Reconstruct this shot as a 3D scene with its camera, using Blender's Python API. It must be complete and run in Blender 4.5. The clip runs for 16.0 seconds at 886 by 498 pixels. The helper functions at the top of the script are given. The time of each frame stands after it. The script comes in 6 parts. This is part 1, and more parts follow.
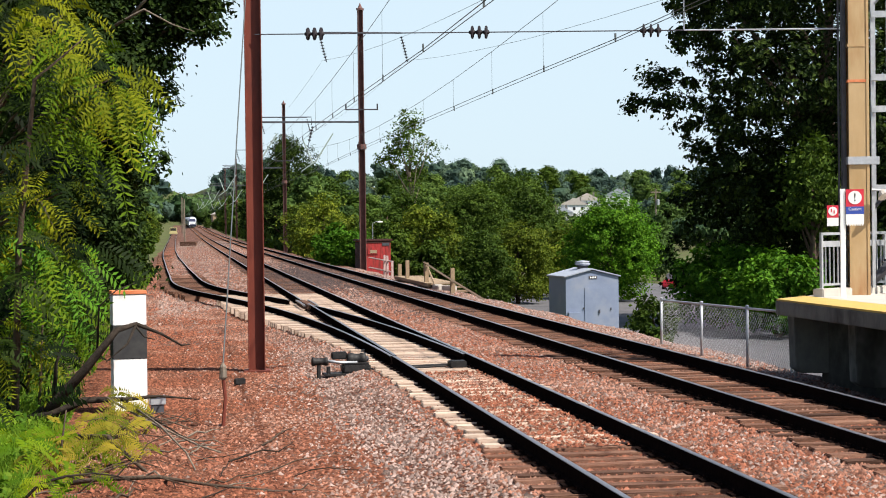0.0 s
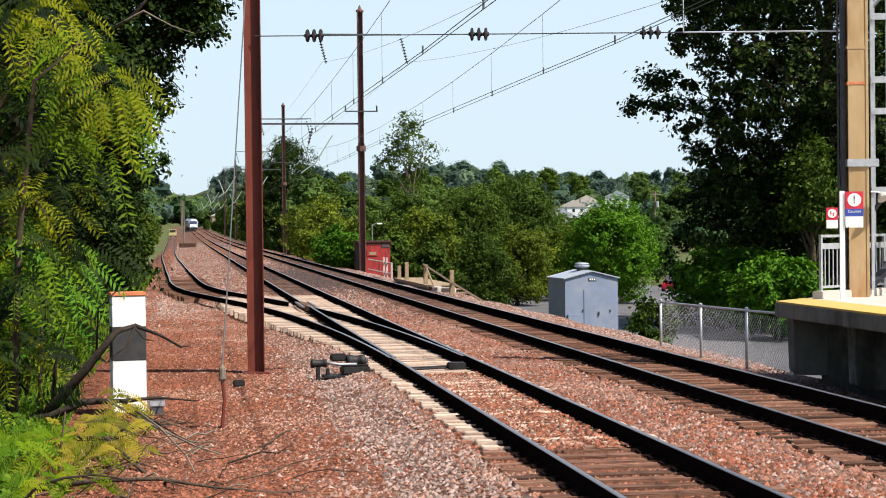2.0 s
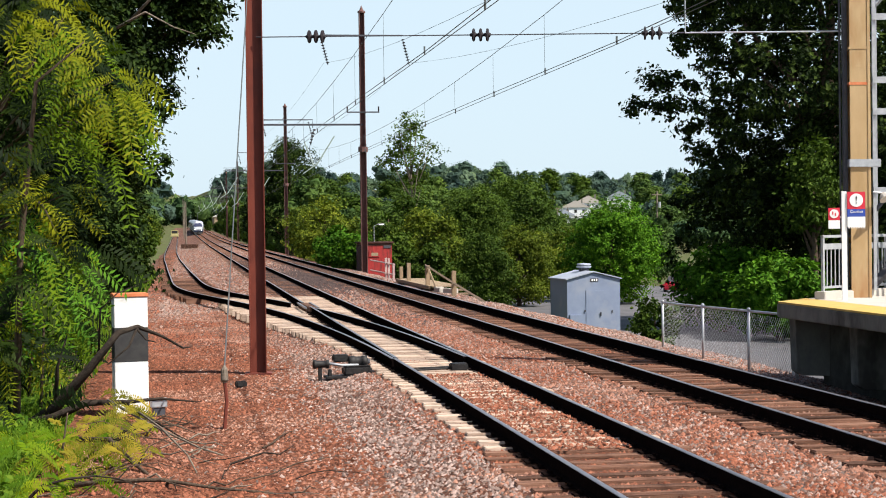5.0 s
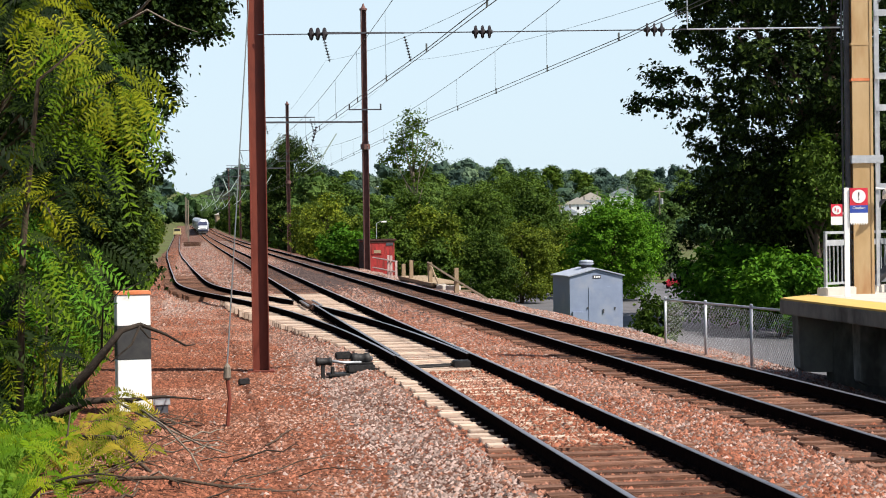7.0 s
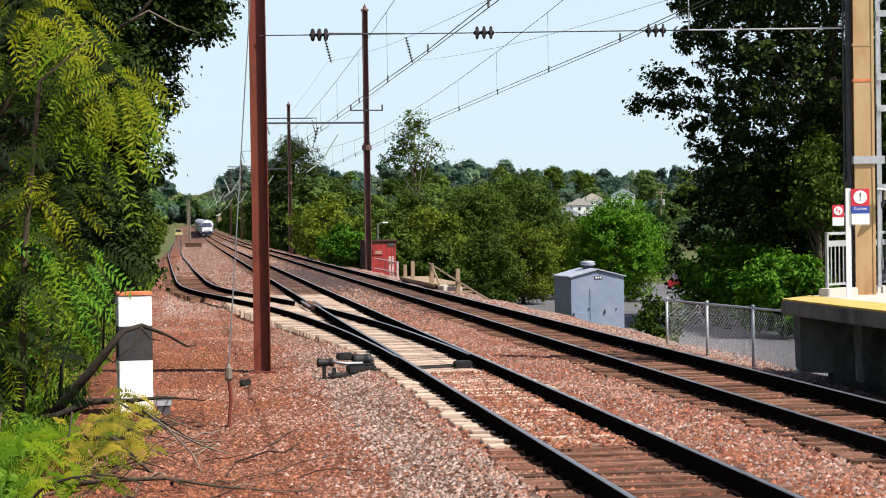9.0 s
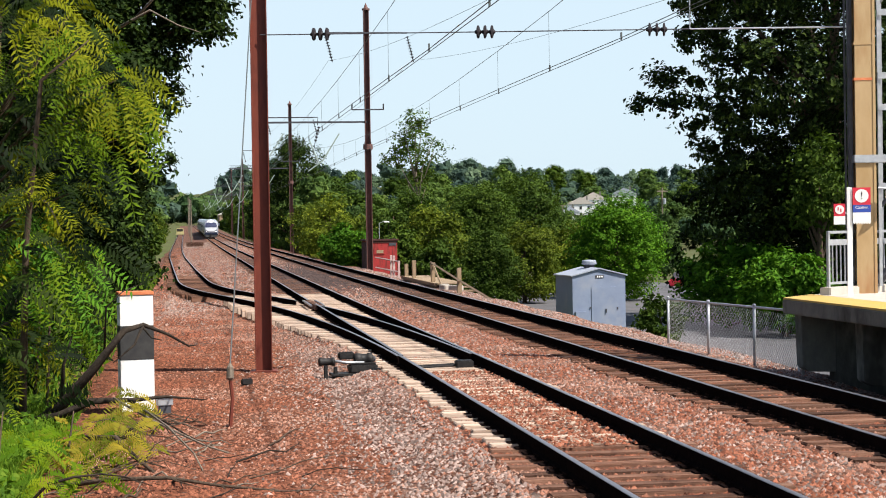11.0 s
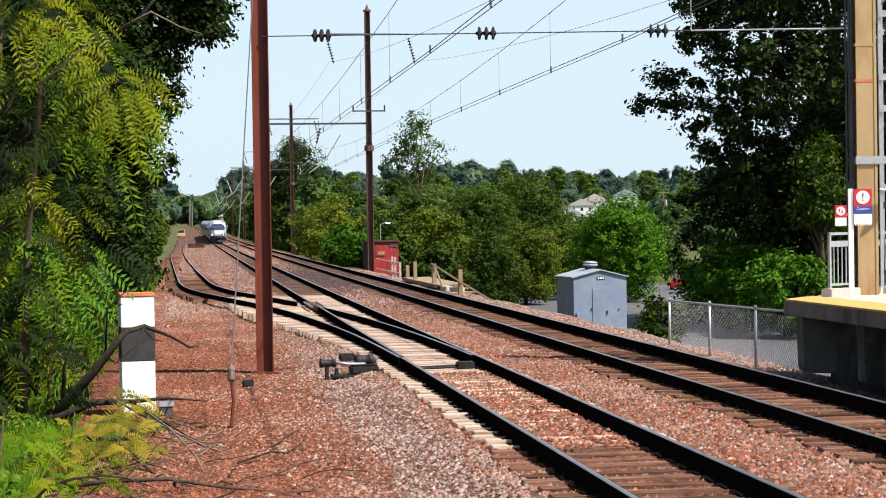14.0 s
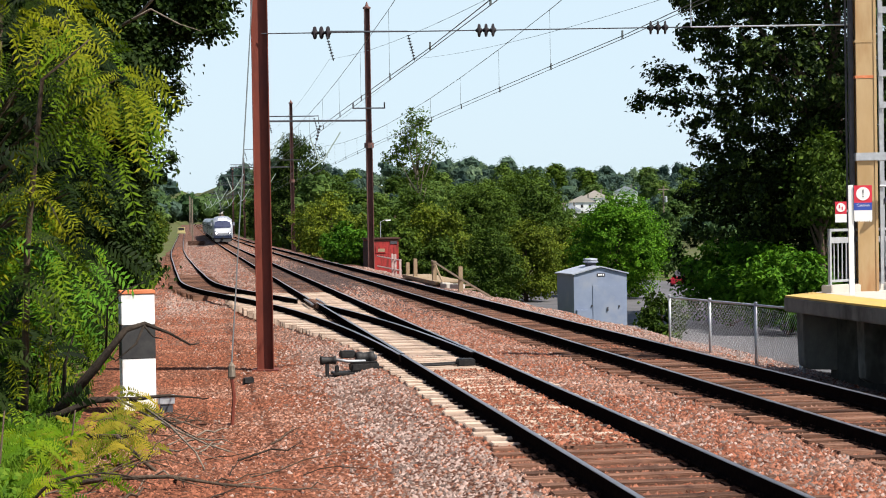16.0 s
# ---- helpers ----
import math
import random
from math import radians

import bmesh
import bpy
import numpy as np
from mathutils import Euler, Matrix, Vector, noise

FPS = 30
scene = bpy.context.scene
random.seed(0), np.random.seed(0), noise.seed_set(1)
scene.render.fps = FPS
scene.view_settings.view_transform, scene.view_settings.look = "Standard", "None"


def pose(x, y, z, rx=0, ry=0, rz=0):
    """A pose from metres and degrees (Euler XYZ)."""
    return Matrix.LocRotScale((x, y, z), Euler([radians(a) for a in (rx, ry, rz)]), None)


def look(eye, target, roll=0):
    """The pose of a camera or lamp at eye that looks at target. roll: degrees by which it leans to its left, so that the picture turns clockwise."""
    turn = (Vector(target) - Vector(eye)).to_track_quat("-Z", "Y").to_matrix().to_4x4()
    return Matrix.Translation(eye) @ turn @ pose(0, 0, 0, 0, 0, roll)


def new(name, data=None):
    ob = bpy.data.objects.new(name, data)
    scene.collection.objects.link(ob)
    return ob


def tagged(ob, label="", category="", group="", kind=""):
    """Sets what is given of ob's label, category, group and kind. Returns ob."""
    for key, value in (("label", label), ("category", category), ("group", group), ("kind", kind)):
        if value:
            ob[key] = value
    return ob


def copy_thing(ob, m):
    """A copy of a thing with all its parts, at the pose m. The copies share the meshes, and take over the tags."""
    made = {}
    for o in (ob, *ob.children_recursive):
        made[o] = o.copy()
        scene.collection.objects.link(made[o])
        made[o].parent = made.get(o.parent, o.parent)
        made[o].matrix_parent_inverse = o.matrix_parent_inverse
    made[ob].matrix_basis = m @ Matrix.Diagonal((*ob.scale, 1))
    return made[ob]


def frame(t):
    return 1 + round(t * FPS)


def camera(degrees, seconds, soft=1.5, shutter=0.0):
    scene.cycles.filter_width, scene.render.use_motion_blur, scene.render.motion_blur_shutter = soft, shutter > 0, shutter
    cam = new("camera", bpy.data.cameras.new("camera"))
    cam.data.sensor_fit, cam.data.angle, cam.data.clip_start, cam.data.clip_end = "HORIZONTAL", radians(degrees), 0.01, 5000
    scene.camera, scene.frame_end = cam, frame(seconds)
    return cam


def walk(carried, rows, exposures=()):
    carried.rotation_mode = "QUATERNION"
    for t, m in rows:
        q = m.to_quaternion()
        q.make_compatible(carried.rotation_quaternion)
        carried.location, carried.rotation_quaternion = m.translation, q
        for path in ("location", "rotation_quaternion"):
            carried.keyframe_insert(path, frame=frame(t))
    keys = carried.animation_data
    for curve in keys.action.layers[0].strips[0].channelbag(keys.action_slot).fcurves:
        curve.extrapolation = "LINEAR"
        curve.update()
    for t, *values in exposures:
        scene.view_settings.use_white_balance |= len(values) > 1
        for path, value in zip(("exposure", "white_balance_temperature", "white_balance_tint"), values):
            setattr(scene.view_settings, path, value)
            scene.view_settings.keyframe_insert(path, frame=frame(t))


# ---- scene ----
FOV = 29.20
EYE = (0.0, 0.0, 2.574)


def site(x, y, z=0.0):
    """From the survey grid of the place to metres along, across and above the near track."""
    return (x, 2.166 * y + 0.64 * x, 0.95 * z)


def aim(yaw, pitch, lean):
    """A camera pose: yaw clockwise from +y, pitch up, lean of the picture to the left, in degrees."""
    a, b = radians(yaw), radians(pitch)
    ahead = Vector((math.sin(a) * math.cos(b), math.cos(a) * math.cos(b), math.sin(b)))
    return look(EYE, Vector(EYE) + ahead * 10, -lean)


cam = camera(FOV, 16.0, soft=1.0)
walk(cam, [(t, aim(a, b, c)) for t, a, b, c in (
    (0, 8.6700, -0.8110, 0.700), (0.5, 8.6679, -0.8060, 0.695), (1, 8.6721, -0.7918, 0.680), (1.5, 8.6867, -0.7689, 0.650),
    (2, 8.6908, -0.7485, 0.645), (2.5, 8.6908, -0.7273, 0.642), (3, 8.6792, -0.7068, 0.620), (3.5, 8.6692, -0.6910, 0.595),
    (4, 8.6596, -0.6877, 0.605), (4.6, 8.6429, -0.7043, 0.660), (5.5, 8.5992, -0.7460, 0.760), (6.5, 8.5587, -0.7931, 0.828),
    (7, 8.5417, -0.8160, 0.840), (7.5, 8.5304, -0.8202, 0.848), (8, 8.5187, -0.8127, 0.843), (8.5, 8.5096, -0.7948, 0.841),
    (9, 8.4929, -0.7889, 0.845), (10.2, 8.4658, -0.8043, 0.880), (11.5, 8.4450, -0.8185, 0.905), (12, 8.4388, -0.8085, 0.890),
    (12.5, 8.4358, -0.7885, 0.870), (13, 8.4275, -0.7698, 0.895), (13.5, 8.4142, -0.7610, 0.885), (14, 8.4112, -0.7677, 0.890),
    (14.5, 8.4112, -0.7877, 0.910), (15, 8.4121, -0.7918, 0.910), (15.5, 8.4104, -0.8085, 0.935), (16, 8.4033, -0.8668, 0.985))],
    exposures=((0, 0.79), (16, 0.79)))

# ---- light: a high late-morning sun from the right and behind, pale summer haze ----
SUN_EL, SUN_AZ = 53.0, 130.0
world = bpy.data.worlds.new("summer_sky")
scene.world = world
world.use_nodes = True
wt = world.node_tree
sky = wt.nodes.new("ShaderNodeTexSky")
sky.sky_type = "NISHITA"
sky.sun_disc = False
sky.sun_elevation, sky.sun_rotation = radians(SUN_EL), radians(SUN_AZ)
sky.air_density, sky.dust_density, sky.ozone_density = 1.0, 1.2, 1.6
# summer haze: pale towards the horizon, clearing towards the zenith
hz = wt.nodes.new("ShaderNodeTexCoord")
hs = wt.nodes.new("ShaderNodeSeparateXYZ")
hr = wt.nodes.new("ShaderNodeMapRange")
hr.interpolation_type = "SMOOTHSTEP"
for i, val in ((1, 0.16), (2, 0.46), (3, 0.88), (4, 0.0)):
    hr.inputs[i].default_value = val
hm = wt.nodes.new("ShaderNodeMix")
hm.data_type = "RGBA"
hm.inputs[7].default_value = (5.15, 6.3, 7.1, 1)
wt.links.new(hz.outputs["Generated"], hs.inputs[0])
wt.links.new(hs.outputs[2], hr.inputs[0])
wt.links.new(hr.outputs[0], hm.inputs[0])
wt.links.new(sky.outputs[0], hm.inputs[6])
wt.links.new(hm.outputs[2], wt.nodes["Background"].inputs[0])
wt.nodes["Background"].inputs[1].default_value = 0.084
sun_data = bpy.data.lights.new("sun", "SUN")
sun_data.energy, sun_data.angle, sun_data.color = 5.0, radians(0.55), (1.0, 0.95, 0.87)
sun = new("sun", sun_data)
sa, se = radians(SUN_AZ), radians(SUN_EL)
sun.matrix_world = look((0, 0, 60), (-math.sin(sa) * math.cos(se), -math.cos(sa) * math.cos(se), 60 - math.sin(se)))


# ---- materials ----
def ramp(nt, fac, stops):
    r = nt.nodes.new("ShaderNodeValToRGB")
    while len(r.color_ramp.elements) < len(stops):
        r.color_ramp.elements.new(0.5)
    for e, (p, c) in zip(r.color_ramp.elements, stops):
        e.position, e.color = p, (*c, 1)
    nt.links.new(fac, r.inputs[0])
    return r.outputs[0]


def noise_tex(nt, vec, scale, detail=4, rough=0.6):
    n = nt.nodes.new("ShaderNodeTexNoise")
    n.inputs["Scale"].default_value, n.inputs["Detail"].default_value, n.inputs["Roughness"].default_value = scale, detail, rough
    nt.links.new(vec, n.inputs["Vector"])
    return n.outputs["Fac"]


def mix(nt, fac, a, b, kind="MIX"):
    m = nt.nodes.new("ShaderNodeMix")
    m.data_type, m.blend_type = "RGBA", kind
    for sock, val in ((m.inputs[0], fac), (m.inputs[6], a), (m.inputs[7], b)):
        if isinstance(val, (int, float)):
            sock.default_value = val
        elif isinstance(val, tuple):
            sock.default_value = (*val, 1)
        else:
            nt.links.new(val, sock)
    return m.outputs[2]


def surface(name, c1, c2, scale=8.0, rough=0.8, metal=0.0, bump=0.2, fine=60.0, stain=None, stain_scale=0.7, stain_at=0.55,
            stretch=(1, 1, 1), vary=0.0, island=False, spec=0.3):
    """Two tones by grain, stains at a larger scale, fine relief; vary: difference from piece to piece."""
    m = bpy.data.materials.new(name)
    m.use_nodes = True
    nt = m.node_tree
    b = nt.nodes["Principled BSDF"]
    tc = nt.nodes.new("ShaderNodeTexCoord")
    mp = nt.nodes.new("ShaderNodeMapping")
    mp.inputs["Scale"].default_value = stretch
    nt.links.new(tc.outputs["Object"], mp.inputs[0])
    vec = mp.outputs[0]
    rnd = None
    if vary:
        if island:
            rnd = nt.nodes.new("ShaderNodeNewGeometry").outputs["Random Per Island"]
        else:
            rnd = nt.nodes.new("ShaderNodeObjectInfo").outputs["Random"]
            add = nt.nodes.new("ShaderNodeVectorMath")
            add.operation = "MULTIPLY_ADD"
            cmb = nt.nodes.new("ShaderNodeCombineXYZ")
            for i in range(3):
                nt.links.new(rnd, cmb.inputs[i])
            nt.links.new(cmb.outputs[0], add.inputs[0])
            add.inputs[1].default_value = (37, 53, 71)
            nt.links.new(vec, add.inputs[2])
            vec = add.outputs[0]
    g = noise_tex(nt, vec, scale, 5, 0.65)
    col = ramp(nt, g, [(0.3, c1), (0.7, c2)])
    if stain:
        s = noise_tex(nt, vec, stain_scale, 4, 0.6)
        f = ramp(nt, s, [(stain_at - 0.08, (0, 0, 0)), (stain_at + 0.1, (1, 1, 1))])
        col = mix(nt, f, col, stain)
    if vary:
        tone = ramp(nt, rnd, [(0, (1 - vary,) * 3), (1, (1 + vary,) * 3)])
        col = mix(nt, 1.0, col, tone, "MULTIPLY")
    nt.links.new(col, b.inputs["Base Color"])
    rr = nt.nodes.new("ShaderNodeMapRange")
    rr.inputs[3].default_value, rr.inputs[4].default_value = max(rough - 0.12, 0.03), min(rough + 0.12, 1)
    nt.links.new(g, rr.inputs[0])
    nt.links.new(rr.outputs[0], b.inputs["Roughness"])
    b.inputs["Metallic"].default_value = metal
    b.inputs["Specular IOR Level"].default_value = spec
    if bump:
        bp = nt.nodes.new("ShaderNodeBump")
        bp.inputs["Strength"].default_value, bp.inputs["Distance"].default_value = bump, 0.02
        nt.links.new(noise_tex(nt, vec, fine, 3, 0.7), bp.inputs["Height"])
        nt.links.new(bp.outputs[0], b.inputs["Normal"])
    return m


def gravel(name, tones, stone=24.0, patches=None, patch_scale=0.35):
    """Crushed stone: cells of different tone with sunken gaps, and larger patches of another colour."""
    m = bpy.data.materials.new(name)
    m.use_nodes = True
    nt = m.node_tree
    b = nt.nodes["Principled BSDF"]
    vec = nt.nodes.new("ShaderNodeTexCoord").outputs["Object"]
    v = nt.nodes.new("ShaderNodeTexVoronoi")
    v.inputs["Scale"].default_value = stone
    nt.links.new(vec, v.inputs["Vector"])
    sep = nt.nodes.new("ShaderNodeSeparateColor")
    nt.links.new(v.outputs["Color"], sep.inputs[0])
    n = len(tones)
    col = ramp(nt, sep.outputs[0], [(i / (n - 1), c) for i, c in enumerate(tones)])
    if patches:
        f = ramp(nt, noise_tex(nt, vec, patch_scale, 5, 0.6), [(0.45, (0, 0, 0)), (0.62, (1, 1, 1))])
        col = mix(nt, f, col, mix(nt, 0.75, col, patches))
    worn = ramp(nt, noise_tex(nt, vec, 1.3, 6, 0.75), [(0.3, (0.62, 0.6, 0.58)), (0.68, (1.2, 1.15, 1.12))])
    col = mix(nt, 1.0, col, worn, "MULTIPLY")
    # shade between the stones, multiplied into the colour at the cell edges
    gap = ramp(nt, v.outputs["Distance"], [(0.25, (1, 1, 1)), (0.75, (0.45, 0.42, 0.4))])
    col = mix(nt, 1.0, col, gap, "MULTIPLY")
    nt.links.new(col, b.inputs["Base Color"])
    b.inputs["Roughness"].default_value = 0.9
    b.inputs["Specular IOR Level"].default_value = 0.2
    bp = nt.nodes.new("ShaderNodeBump")
    bp.invert = True
    bp.inputs["Strength"].default_value, bp.inputs["Distance"].default_value = 0.9, 0.03
    nt.links.new(v.outputs["Distance"], bp.inputs["Height"])
    nt.links.new(bp.outputs[0], b.inputs["Normal"])
    return m


def foliage(name, dark, mid, light, through_light=0.3, patch=0.6, swing_tone=0.0, by_crown=False, trees=0.2):
    """Leaves: tone by leaf, by clump and by tree, part of the light passes through."""
    m = bpy.data.materials.new(name)
    m.use_nodes = True
    nt = m.node_tree
    b = nt.nodes["Principled BSDF"]
    rnd = nt.nodes.new("ShaderNodeNewGeometry").outputs["Random Per Island"]
    col = ramp(nt, rnd, [(0, dark), (0.5, mid), (1, light)])
    vec = nt.nodes.new("ShaderNodeTexCoord").outputs["Object"]
    f = ramp(nt, noise_tex(nt, vec, patch, 3), [(0.35, (0.72 - swing_tone, 0.78 - swing_tone, 0.7 - swing_tone)), (0.66, (1.2 + swing_tone, 1.15 + swing_tone, 1.0))])
    col = mix(nt, 1.0, col, f, "MULTIPLY")
    if by_crown:
        at_ = nt.nodes.new("ShaderNodeAttribute")
        at_.attribute_name = "crown_tone"
        each = at_.outputs["Fac"]
    else:
        each = nt.nodes.new("ShaderNodeObjectInfo").outputs["Random"]
    k = 0.5 if by_crown else trees
    tone = ramp(nt, each, [(0, (1 - k, 1 - 0.85 * k, 1 - 0.55 * k)), (0.6, (1, 1, 1)), (1, (1 + k, 1 + 0.8 * k, 1))])
    col = mix(nt, 1.0, col, tone, "MULTIPLY")
    nt.links.new(col, b.inputs["Base Color"])
    b.inputs["Roughness"].default_value = 0.6
    b.inputs["Specular IOR Level"].default_value = 0.05
    tr = nt.nodes.new("ShaderNodeBsdfTranslucent")
    nt.links.new(mix(nt, 1.0, col, (1.25, 1.3, 0.6), "MULTIPLY"), tr.inputs[0])
    ms = nt.nodes.new("ShaderNodeMixShader")
    ms.inputs[0].default_value = through_light
    nt.links.new(b.outputs[0], ms.inputs[1])
    nt.links.new(tr.outputs[0], ms.inputs[2])
    nt.links.new(ms.outputs[0], nt.nodes["Material Output"].inputs[0])
    return m


def plain(name, c, rough=0.5, metal=0.0, glow=0.0):
    m = bpy.data.materials.new(name)
    m.use_nodes = True
    b = m.node_tree.nodes["Principled BSDF"]
    b.inputs["Base Color"].default_value = (*c, 1)
    b.inputs["Roughness"].default_value, b.inputs["Metallic"].default_value = rough, metal
    if glow:
        b.inputs["Emission Color"].default_value, b.inputs["Emission Strength"].default_value = (*c, 1), glow
    return m


